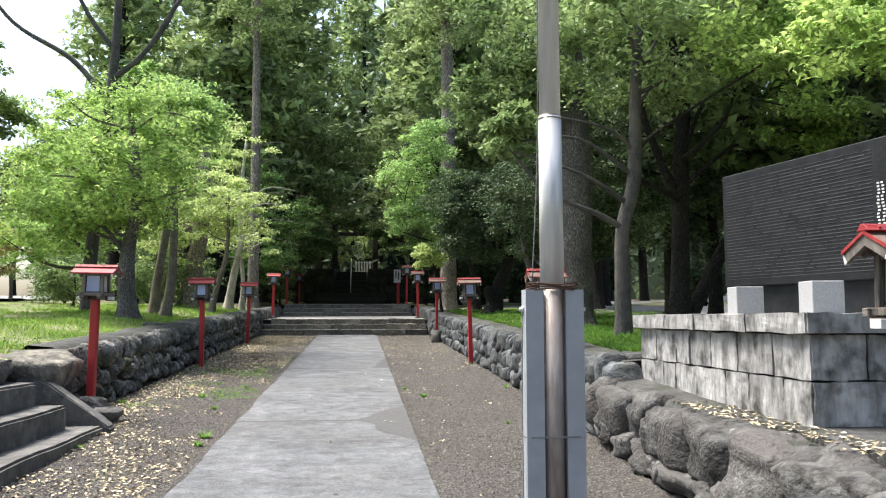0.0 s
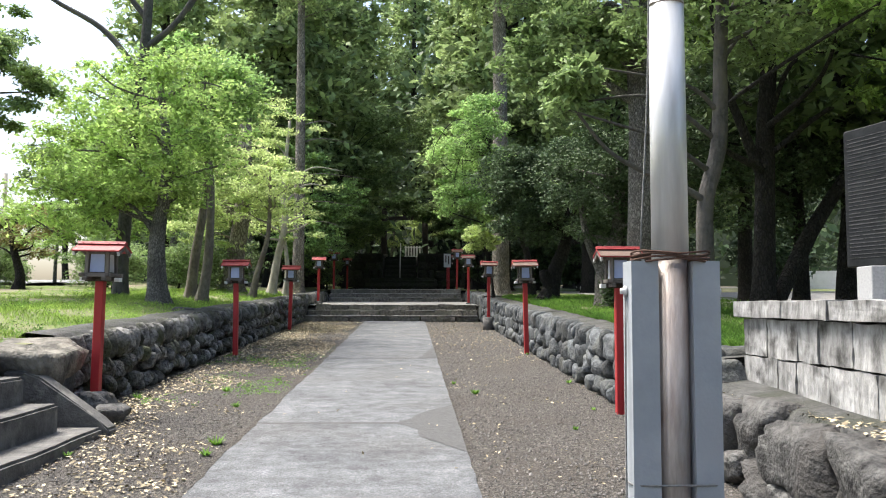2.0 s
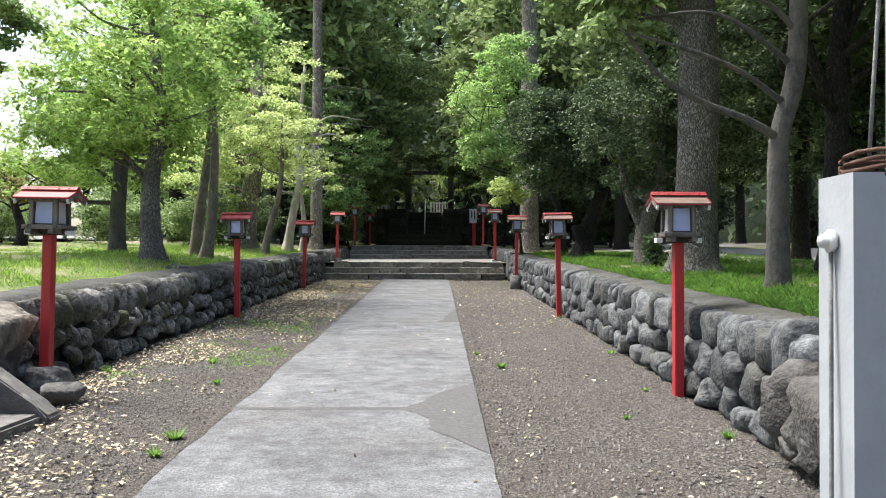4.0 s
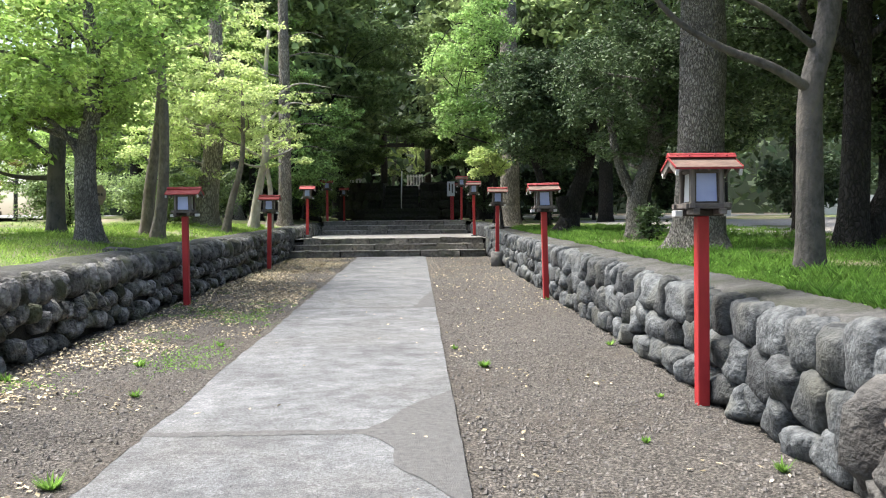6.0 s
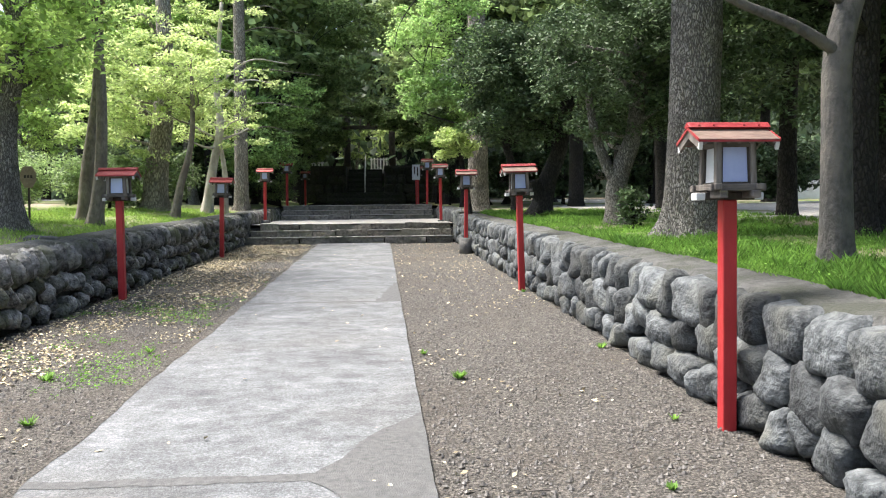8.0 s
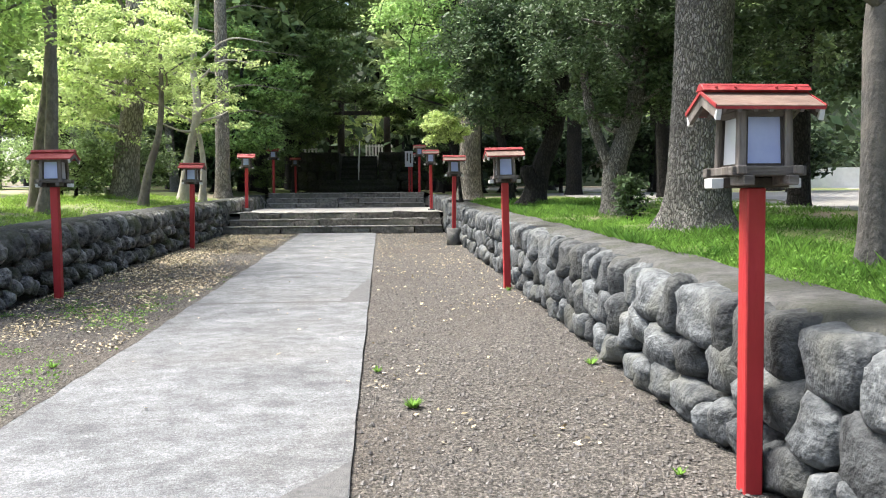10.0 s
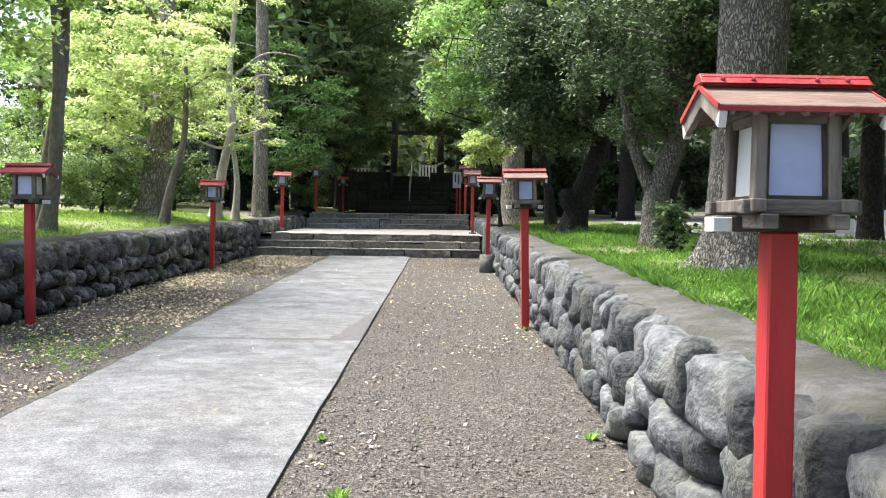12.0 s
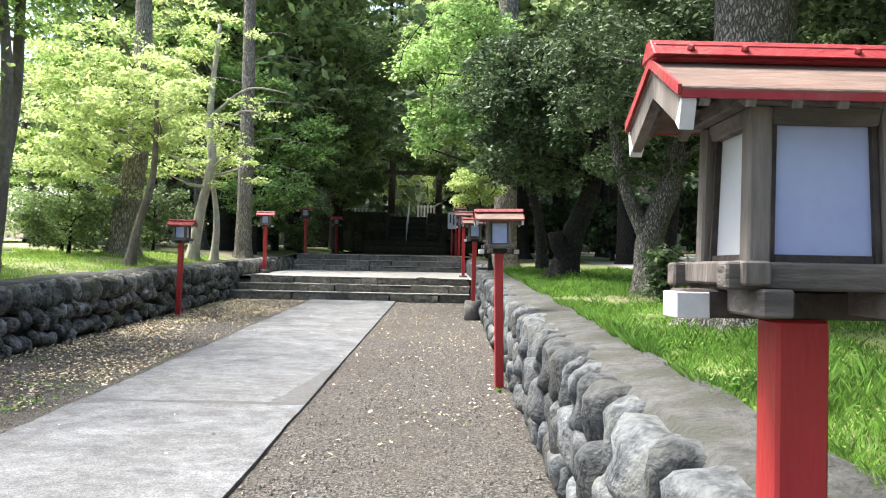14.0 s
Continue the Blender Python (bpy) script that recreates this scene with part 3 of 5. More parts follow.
rng = random.Random(11)
steps_low = tagged(mesh_object("steps_lower", [(-3.6, 29.75, 0.6), (2.6, 29.75, 0.6), (2.6, 30.6, 0.6), (-3.6, 30.6, 0.6), (-3.6, 29.75, 1.0), (2.6, 29.75, 1.0), (2.6, 30.6, 1.4), (-3.6, 30.6, 1.4)],
                   [(0, 1, 5, 4), (4, 5, 6, 7), (1, 2, 6, 5), (0, 4, 7, 3), (2, 3, 7, 6)], MORTAR), "three wide low steps of rough grey stone blocks", "steps", kind="structure")
for k, x0 in enumerate((-3.5, -3.42, -3.2)):
    block_row(steps_low, STEP, rng, x0, 2.42, 29.45 + 0.4 * k, 29.95 + 0.4 * k, 0.8 + 0.18 * k, 1.105 + 0.185 * k, 0.75)
    # A separate paler slab tops each step, so treads differ from risers.
    part("tread", boxes(((x0 + 2.42) / 2, 29.665 + 0.4 * k, 1.116 + 0.185 * k, 2.4 - x0, 0.4, 0.018)), LANDING, steps_low, "pale thin tread slab")
landing = tagged(mesh_object("landing", [(-3.6, 30.5, 1.478), (2.7, 30.5, 1.478), (2.7, 37.2, 1.62), (-3.6, 37.2, 1.62)], [(0, 1, 2, 3)], LANDING), "pale trodden earth landing between the steps", "landing", kind="structure")
steps_up = tagged(mesh_object("steps_upper", [(-3.6, 37.25, 1.3), (2.6, 37.25, 1.3), (2.6, 38.2, 1.3), (-3.6, 38.2, 1.3), (-3.6, 37.25, 1.7), (2.6, 37.25, 1.7), (2.6, 38.2, 2.05), (-3.6, 38.2, 2.05)],
                  [(0, 1, 5, 4), (4, 5, 6, 7), (1, 2, 6, 5), (0, 4, 7, 3), (2, 3, 7, 6)], MORTAR), "upper flight of low stone steps in the shade", "steps", kind="structure")
for k in range(3):
    block_row(steps_up, STEP, rng, -3.4, 2.35, 37.05 + 0.4 * k, 37.55 + 0.4 * k, 1.5 + 0.18 * k, 1.78 + 0.19 * k, 0.9)
    part("tread", boxes((-0.52, 37.265 + 0.4 * k, 1.79 + 0.19 * k, 5.6, 0.4, 0.018)), LANDING, steps_up, "pale thin tread slab")
gx = [-60, -5, -4.2, -3.4, 2.4, 3.2, 4, 60]
gzs = [1.85, 1.9, 2.02, 2.16, 2.16, 2.02, 1.9, 1.85]
vs = [(x, 38.0, z) for x, z in zip(gx, gzs)] + [(x, 62, 2.6) for x in gx] + [(x, 160, 6) for x in gx]
fs = [(8 * j + i, 8 * j + i + 1, 8 * j + i + 9, 8 * j + i + 8) for j in range(2) for i in range(7)]
tagged(mesh_object("ground_upper", vs, fs, WOODSOIL), "dark leaf-strewn forest floor beyond the steps", "ground", kind="structure")
# side walls of the landing
for nm, s, xf, mt in (("wall_landing_right", 1, 2.5, STONE_R), ("wall_landing_left", -1, -3.45, STONE_L)):
    w = tagged(mesh_object(nm, [(xf + s * 0.12, 29.5, 0.9), (xf + s * 0.12, 38.4, 1.6), (xf + s * 0.12, 38.4, 2.12), (xf + s * 0.12, 29.5, 1.8), (xf + s * 0.7, 29.5, 0.9), (xf + s * 0.7, 38.4, 1.6), (xf + s * 0.7, 38.4, 2.12), (xf + s * 0.7, 29.5, 1.8)],
                           [(0, 1, 2, 3), (3, 2, 6, 7), (4, 5, 6, 7), (0, 3, 7, 4), (1, 2, 6, 5)], CAP), "short stone side wall of the landing", "stone wall", kind="structure")
    y = 29.6
    while y < 38.2:
        wd = rng.uniform(0.3, 0.5)
        top = gz(y) + 0.86 if y < 36 else gz(36) + 0.86
        lowz = 1.5 if y > 30.2 else 0.95
        stone(w, mt, rng, xf + s * 0.14, y + wd / 2, (top + lowz) / 2, 0.3, wd * 1.05, top - lowz + 0.1, 4)
        y += wd


# ---- side steps on the left with a sloping kerb ----
def side_steps():
    root = tagged(new("steps_side"), "dark worn concrete steps with a sloping kerb", "steps", kind="structure")
    for k, (x, z) in enumerate(((-2.8, 0.33), (-3.12, 0.585), (-3.42, 0.84))):
        bm = bmesh.new()
        bmesh.ops.create_cube(bm, size=1, matrix=pose(x - 0.4, 4.4 - 0.02 * k, z / 2 - 0.1) @ Matrix.Diagonal((0.8, 10.6 - 0.8 * min(k, 1), z + 0.2, 1)))
        bmesh.ops.bevel(bm, geom=bm.edges[:], offset=0.025, segments=2, affect="EDGES")
        bmesh.ops.subdivide_edges(bm, edges=[e for e in bm.edges if e.calc_length() > 2], cuts=26)
        for v in bm.verts:
            v.co += noise.noise_vector(v.co * 2.2) * 0.016
        part("step", bm, SIDE, root)
    bm = prism([(-2.74, 0.2), (-2.74, 0.31), (-2.85, 0.4), (-3.4, 0.8), (-3.55, 0.86), (-3.75, 0.86), (-3.75, 0.2)], "y", 9.52, 9.74)
    bmesh.ops.bevel(bm, geom=bm.edges[:], offset=0.02, segments=2, affect="EDGES")
    part("kerb", bm, SIDE, root, "sloping concrete kerb")
    return root


side_steps()
rng = random.Random(4)
for x, y, z, sx, sy, sz, lab in ((-3.84, 10.15, 0.84, 0.85, 1.25, 0.52, "big angular brown-grey boulder at the wall's end"), (-3.7, 10.35, 0.52, 0.5, 0.5, 0.42, "dark rounded boulder under the big stone"),
                                 (-3.26, 10.62, 0.42, 0.34, 0.42, 0.26, "flat grey stone under the lantern post"), (-2.98, 10.25, 0.36, 0.3, 0.34, 0.16, "small pale stone beside the kerb"), (-3.9, 9.0, 0.95, 0.5, 0.8, 0.3, "dark stone at the top of the side steps")):
    ob = new("boulder", boulder_mesh(round(y * 10) % 97 + 3, "boulder", 0.5, 0.22, 3))
    ob.data.materials.append(BROWNROCK if sx > 0.7 else STONE_B)
    ob.matrix_world = pose(x, y, z, 0, 4, 12) @ Matrix.Diagonal((sx, sy, sz, 1))
    tagged(ob, lab, "boulder")


# ---- lanterns ----
def lantern(roof_mat, label):
    root = tagged(new("post_lantern"), label, "lantern", "lanterns along the approach")
    part("post", boxes((0, 0, 0.64, 0.088, 0.088, 1.48)), RED, root, "red painted square post", bevel=0.006)
    beam = part("beam", boxes((0, 0, 1.405, 0.4, 0.075, 0.05)), WOODD, root, bevel=0.004)
    for s in (-1, 1):
        part("beam_end", boxes((s * 0.182, 0, 1.402, 0.056, 0.08, 0.046)), WHITEP, beam, "white painted beam end", bevel=0.002)
        part("side_beam", boxes((s * 0.1, 0, 1.412, 0.05, 0.36, 0.045)), WOODH, root, bevel=0.004)
    for s in (-1, 1):
        part("sill", boxes((0, s * 0.135, 1.455, 0.34, 0.045, 0.045)), WOODH, root, bevel=0.004)
        part("sill", boxes((s * 0.128, 0, 1.459, 0.043, 0.345, 0.04)), WOOD, root, "pale weathered cross sill", bevel=0.004)
    part("floor_board", boxes((0, 0, 1.442, 0.24, 0.22, 0.02)), WOODD, root)
    for sx in (-1, 1):
        for sy in (-1, 1):
            part("corner_post", boxes((sx * 0.105, sy * 0.105, 1.6, 0.036, 0.036, 0.27)), WOOD, root, bevel=0.004)
    for s in (-1, 1):
        part("rail", boxes((0, s * 0.105, 1.722, 0.176, 0.026, 0.03)), WOODH, root, bevel=0.003)
        part("rail", boxes((s * 0.105, 0, 1.722, 0.026, 0.176, 0.03)), WOODH, root, bevel=0.003)
        front = part("paper_panel", boxes((0, s * 0.098, 1.59, 0.17, 0.004, 0.235)), PAPER_SHADED, root, "frosted panel tinted bluish as if shaded")
        flank = part("paper_panel", boxes((s * 0.098, 0, 1.59, 0.004, 0.17, 0.235)), PAPER_LIT, root, "frosted panel tinted pale as if lit")
        for k in (-1, 1):
            part("stile", boxes((k * 0.082, s * 0.104, 1.59, 0.009, 0.014, 0.235)), WOODD, front)
            part("stile", boxes((s * 0.104, k * 0.082, 1.59, 0.014, 0.009, 0.235)), WOODD, flank)
        part("cross_rail", boxes((0, s * 0.103, 1.484, 0.15, 0.012, 0.014)), WOODD, front)
        part("cross_rail", boxes((s * 0.103, 0, 1.484, 0.012, 0.15, 0.014)), WOODD, flank)
    part("top_frame", boxes((0, 0.12, 1.75, 0.3, 0.04, 0.03), (0, -0.12, 1.75, 0.3, 0.04, 0.03), (0.12, 0, 1.752, 0.04, 0.26, 0.03), (-0.12, 0, 1.752, 0.04, 0.26, 0.03), (0, 0, 1.762, 0.22, 0.22, 0.008)), WOODH, root, bevel=0.003)
    # gable roof with its ridge across the approach
    for s in (-1, 1):
        board = part("roof_board", prism([(0.0, 1.838), (s * 0.17, 1.752), (s * 0.166, 1.735), (0.0, 1.816)], "x", -0.245, 0.245), roof_mat, root, "faded red roof board", bevel=0.002)
        part("eave_edge", boxes((0, s * 0.169, 1.74, 0.49, 0.006, 0.012)), REDD, board)
        for k in range(7):
            part("rafter", boxes((-0.21 + 0.07 * k, s * 0.125, 1.75, 0.016, 0.1, 0.012, -s * 27, 0, 0)), WOOD, board)
        barge = part("bargeboard", prism([(0, 1.818), (0.162, 1.735), (0.152, 1.69), (0, 1.772), (-0.152, 1.69), (-0.162, 1.735)], "x", s * 0.224, s * 0.243), WOOD, root, "pale bargeboard", bevel=0.002)
        for k in (-1, 1):
            part("bargeboard_tip", prism([(k * 0.166, 1.742), (k * 0.168, 1.728), (k * 0.155, 1.686), (k * 0.137, 1.7)], "x", s * 0.222, s * 0.2445), WHITEP, barge, "white painted bargeboard tip")
        part("gable_trim", prism([(0, 1.842), (0.172, 1.755), (0.169, 1.738), (0, 1.824), (-0.169, 1.738), (-0.172, 1.755)], "x", s * 0.2455, s * 0.251), REDD, barge)
    ridge = part("ridge", boxes((0, 0, 1.848, 0.5, 0.05, 0.034)), REDD, root, "dull red ridge board", bevel=0.004)
    part("ridge_cap", prism([(-0.045, 1.838), (0.045, 1.838), (0.012, 1.872), (-0.012, 1.872)], "x", -0.253, 0.253), REDD, ridge, bevel=0.002)
    for x in (-0.19, -0.1, 0.09, 0.18):
        bm = bmesh.new()
        bmesh.ops.create_icosphere(bm, subdivisions=1, radius=0.008, matrix=pose(x, -0.034, 1.852))
        part("rivet", bm, REDD, ridge)
    for ob in root.children_recursive:      # a slightly squat box, wider at its sill
        for v in ob.data.vertices:
            if v.co.z > 1.37:
                v.co.z = 1.398 + (v.co.z - 1.38) * 0.95
                if 1.43 < v.co.z < 1.73 and abs(v.co.x) < 0.13 and abs(v.co.y) < 0.13:
                    f = 1.05 - 0.09 * (v.co.z - 1.43) / 0.3
                    v.co.x, v.co.y = v.co.x * f, v.co.y * f
    return root


first = lantern(ROOF, "red post lantern with weathered wooden box and faded roof")
first.matrix_basis = pose(2.45, 10.68, gz(10.68), 0, 0, 1)
for x, y, z, lean, rz in ((2.42, 17.85, gz(17.85), -1.2, 2), (2.36, 25.25, gz(25.25) + 0.12, 0.6, -1), (2.3, 32.5, 1.52, -0.6, 1), (2.25, 39.5, 2.2, 0.5, 0), (2.2, 46.5, 2.34, 0, 1), (2.49, 3.45, gz(3.45), 0, 0)):
    copy_thing(first, pose(x, y, z, 0, lean, rz))
red = lantern(ROOFRED, "red post lantern with brighter red roof and wooden box")
red.matrix_basis = pose(-3.3, 10.65, gz(10.65) + 0.14, 0, 1, -3) @ Matrix.Diagonal((1.04, 1.04, 0.94, 1))
for x, y, z, lean, rz in ((-3.25, 17.55, gz(17.55), -0.4, 0), (-3.32, 25.1, gz(25.1), 1.2, -2), (-3.36, 32.6, 1.53, 0.8, 0), (-3.43, 39.6, 2.2, 0, 0), (-3.5, 48.5, 2.38, 0, 0)):
    copy_thing(red, pose(x, y, z, 0, lean, rz) @ Matrix.Diagonal((1, 1, 1.05 if y < 30 else 1, 1)))


def collar(x, y, z, r, h):
    ob = tubes_object("post_collar", [tube([(x, y, z), (x, y, z + h * 0.5), (x, y, z + h)], [r, r * 0.97, r * 0.93], 14)], SIDE)
    tagged(ob, "dark round concrete collar at a lantern post's foot", "collar")


collar(2.36, 25.25, gz(25.25) - 0.03, 0.17, 0.4)
collar(-3.36, 32.6, 1.47, 0.17, 0.16)
collar(2.3, 32.5, 1.47, 0.12, 0.1)


# ---- flagpole between two steel channels ----
def flagpole(x, y):
    root = tagged(new("flagpole"), "steel flagpole clamped between two grey steel channels", "flagpole")
    root.matrix_basis = pose(x, y, gz(y))
    part_ob = tubes_object("lower_pole", [tube([(0, 0, -0.1), (0, 0, 1.62)], [0.062, 0.062], 24)], RUSTY, root)
    tubes_object("upper_pole", [tube([(0, 0, 1.58), (0, 0, 2.56)], [0.068, 0.066], 24)], STEEL, root)["label"] = "shiny galvanised tube"
    tubes_object("top_pole", [tube([(0, 0, 2.55), (0, 0, 6.2)], [0.061, 0.055], 24)], STEEL, root)["label"] = "narrower galvanised tube"
    tubes_object("joint_ring", [tube([(0, 0, 2.545), (0, 0, 2.575)], [0.0685, 0.059], 24)], RUSTY, root)
    for s in (-1, 1):
        cx = s * 0.114
        channel = part("channel", prism([(cx - 0.05, 0.057), (cx - 0.05, -0.063), (cx + 0.05, -0.063), (cx + 0.05, 0.057), (cx + 0.044, 0.057), (cx + 0.044, -0.057), (cx - 0.044, -0.057), (cx - 0.044, 0.057)], "z", -0.09, 1.57), BOX, root, "grey painted steel channel")
        for z in (0.35, 1.46):
            tubes_object("bolt", [tube([(cx + s * 0.045, 0, z), (cx + s * 0.075, 0, z)], [0.011, 0.011], 8), tube([(cx + s * 0.052, 0, z), (cx + s * 0.062, 0, z)], [0.02, 0.02], 6)], STEEL, channel)
    for k, z in enumerate((1.572, 1.582, 1.592, 1.602)):
        ring = [(0.086 * math.cos(a) * (1.7 if abs(math.cos(a)) > 0.5 else 1.2), 0.095 * math.sin(a), z + 0.006 * math.sin(3 * a + k)) for a in [2 * math.pi * i / 20 for i in range(21)]]
        tubes_object("rope_coil", [tube(ring, [0.0042] * 21, 5)], RUST, root)
    ring = [(0.168 * math.copysign(abs(math.cos(a)) ** 0.4, math.cos(a)), 0.067 * math.copysign(abs(math.sin(a)) ** 0.4, math.sin(a)), 0.76) for a in [2 * math.pi * i / 24 for i in range(25)]]
    tubes_object("wire", [tube(ring, [0.004] * 25, 5)], ROPE, root)
    tubes_object("halyard", [tube(spline([(-0.12, -0.03, 1.6), (-0.085, -0.05, 2.4), (-0.075, -0.045, 3.5), (-0.06, 0, 6.1)], 6), [0.0035] * 19, 5)], ROPE, root)["label"] = "slack grey halyard rope"
    tubes_object("halyard", [tube(spline([(-0.18, -0.03, 0.2), (-0.18, -0.02, 0.9), (-0.17, 0.0, 1.45)], 4), [0.004] * 9, 5)], ROPE, root)
    return root


flagpole(1.08, 4.55)


# ---- pedestal, monument and granite blocks ----
def pedestal():
    rng = random.Random(21)
    core = tagged(part("pedestal", boxes((4.55, 6.8, 1.13, 3.1, 3.2, 0.72)), MORTAR), "pedestal of pale stained ashlar blocks with a cap course", "pedestal")
    for z0, z1, out, wd in ((0.78, 1.08, 0.0, 0.48), (1.085, 1.39, 0.0, 0.42), (1.395, 1.535, 0.06, 0.75)):
        for face in ("west", "south", "north"):
            lo, hi = (5.16 - out, 8.44 + out) if face == "west" else (2.95 - out + 0.0, 6.1)
            u = lo
            while u < hi - 0.02:
                w = wd * rng.uniform(0.65, 1.35)
                if hi - (u + w) < 0.2:
                    w = hi - u
                if face == "west":
                    c = (2.95 - out + 0.13, u + w / 2, (z0 + z1) / 2, 0.26, w - 0.018, z1 - z0 - 0.008)
                else:
                    yy = 5.16 - out + 0.12 if face == "south" else 8.44 + out - 0.12
                    c = (u + w / 2 + 0.004, yy, (z0 + z1) / 2, w - 0.018, 0.236, z1 - z0 - 0.01)
                if face == "west" or u > lo or True:
                    bm = boxes(c)
                    bmesh.ops.subdivide_edges(bm, edges=bm.edges[:], cuts=3, use_grid_fill=True)
                    o = Vector((rng.uniform(0, 60), 0, 0))
                    for v in bm.verts:
                        v.co += noise.noise_vector(v.co * 9 + o) * 0.013
                    part("block", bm, ASHLAR, core)
                u += w
    part("top_slab", boxes((4.55, 6.8, 1.5, 3.0, 3.1, 0.05)), GRANITE, core)
    return core


pedestal()


tagged(part("ground_ledge", boxes((4.72, 2.35, 0.7, 3.9, 12.7, 0.17)), CAP), "worn concrete ledge above the boulder wall", "ledge", kind="structure")


def granite_block(x, y):
    ob = part("granite_block", boxes((0, 0, 0.14, 0.27, 0.27, 0.28)), GRANITE, bevel=0.006)
    ob.matrix_basis = pose(x, y, 1.53, 0, 0, -6)
    tagged(ob, "plain grey granite cube on the pedestal", "stone block", "granite blocks")


granite_block(3.85, 7.9)
granite_block(3.9, 6.62)


def monument():
    root = tagged(new("monument"), "broad black slate memorial slab engraved with rows of writing", "monument")
    root.matrix_basis = pose(4.05, 8.8, 1.53, 0, 0, -77.5)     # x runs along the face
    part("slab", boxes((1.35, 0.11, 0.93, 2.7, 0.2, 1.24)), SLATE, root, bevel=0.008)
    part("foot", boxes((1.35, 0.14, 0.155, 2.3, 0.14, 0.32)), SLATE, root)
    rng = random.Random(2)
    specs = []
    for r in range(33):
        x = 0.05
        z = 0.39 + 0.0335 * r
        while x < 2.05:
            w = min(rng.uniform(0.1, 0.7), 2.08 - x)
            specs.append((x + w / 2, 0.0085, z + rng.uniform(-0.002, 0.002), w, 0.004, rng.uniform(0.003, 0.009)))
            x += w + rng.uniform(0.008, 0.05)
    part("engraving", boxes(*specs), ENGRAVE, root, "rows of fine engraved writing")["kind"] = "stuff"
    part("inscription", boxes(*[(2.14 + rng.uniform(-0.012, 0.012) + 0.05 * (i % 2), 0.0085, 1.15 - 0.03 * (i // 2), 0.026, 0.004, 0.016) for i in range(26)]), LETTER, root, "pale column of writing")
    return root


monument()


# ---- trees ----
def trunk_mesh(pts, r0, r1, sides=22, flare=1.7, n=8):
    """A tapered trunk with uneven bark ridges and root lobes at its foot."""
    P = spline(pts, n)
    extra = [P[0].lerp(P[1], f) for f in (0.15, 0.35, 0.6)]
    P = [P[0]] + extra + P[1:]
    L = (P[-1] - P[0]).length
    vs, fs = [], []
    ph = pts[0][0] * 3.7 + pts[0][1]
    for i, p in enumerate(P):
        d = (P[min(i + 1, len(P) - 1)] - P[max(i - 1, 0)]).normalized()
        u = d.cross(Vector((0.31, 0.95, 0.05))).normalized()
        v = d.cross(u)
        h = (p - P[0]).length
        r = r0 + (r1 - r0) * min(1, h / L)
        for k in range(sides):
            a = 2 * math.pi * k / sides
            lobe = 0.55 + 0.45 * math.cos(5 * a + ph) + 0.4 * math.cos(3 * a + 2 * ph)
            f = 1 + (flare - 1) * math.exp(-h / 0.2) * max(0.15, lobe) + 0.015 * math.cos(7 * a + ph + h) + 0.07 * noise.noise(p * 0.9 + Vector((2 * math.cos(a), 2 * math.sin(a), ph)))
            vs.append(p + u * (r * f * math.cos(a)) + v * (r * f * math.sin(a)))
        if i:
            for k in range(sides):
                a, b = (i - 1) * sides + k, (i - 1) * sides + (k + 1) % sides
                fs.append((a, b, b + sides, a + sides))
    fs.append(tuple(range((len(P) - 1) * sides, len(P) * sides)))
    return vs, fs


def crown_clumps(rng, crowns, flat):
    cs, rs = [], []
    for cx, cy, cz, rx, ry, rz, k, cr in crowns:
        k = int(k * 1.3)
        d = unit(rng.normal(size=(k, 3))) * (rng.uniform(0.15, 1, k) ** 0.5)[:, None]
        cs.append(np.array([cx, cy, cz]) + d * np.array([rx, ry, rz]))
        s = cr * rng.uniform(0.45, 1.15, k)[:, None]
        rs.append(s * np.array([1, 1, flat]))
    return np.concatenate(cs), np.concatenate(rs)


def tree(name, label, trunk_pts, r0, r1, bark, crowns, leaf, n, size, seed, flat=0.5, limbs=10, category="tree", extra=(), flare=1.7, up=1.0, width=0.5, group="", origin=None):
    """Trunk along points, limbs out to the leaf clumps, a crown of single leaves."""
    rng = np.random.default_rng(seed)
    base = Vector(origin or trunk_pts[0])
    root = tagged(new(name), label, category, group)
    root.matrix_basis = Matrix.Translation(base)
    T = [Vector(p) - base for p in trunk_pts]
    items = [trunk_mesh(T, r0, r1, flare=flare)]
    tubes_object("trunk", items, bark, root)
    for pts, ra, rb in extra:
        P = spline([Vector(p) - base for p in pts], 6)
        tubes_object("limb", [tube(P, [ra + (rb - ra) * i / (len(P) - 1) for i in range(len(P))], 9, 0.15)], bark, root)
    if not crowns:
        return root
    cs, rs = crown_clumps(rng, crowns, flat)
    cs = cs - np.array(base)
    P = spline(T, 6)
    pick = rng.permutation(len(cs))[:limbs]
    for i in pick:
        c = Vector(cs[i])
        cand = [q for q in P[2:] if q.z < c.z - 0.25 * (Vector((q.x, q.y, 0)) - Vector((c.x, c.y, 0))).length] or [P[len(P) // 2]]
        a = min(cand, key=lambda q: (q - c).length)
        k = P.index(a) / len(P)
        ra = (r0 + (r1 - r0) * k) * 0.42
        bend = Vector(rng.normal(size=3)) * 0.12 * (c - a).length
        B = spline([a, a.lerp(c, 0.45) + bend + Vector((0, 0, 0.1 * (c - a).length)), c], 5)
        tubes_object("limb", [tube(B, [ra + (0.012 - ra) * (j / (len(B) - 1)) ** 0.8 for j in range(len(B))], 7, 0.1)], bark, root)
    pos = clump_points(rng, cs, rs, n)
    me = quads_mesh("crown", leaf_quads(rng, pos, size, up, width), leaf)
    new("crown", me).parent = root
    return root


def tz(x, y):
    return terrace_z(x, y) - 0.04


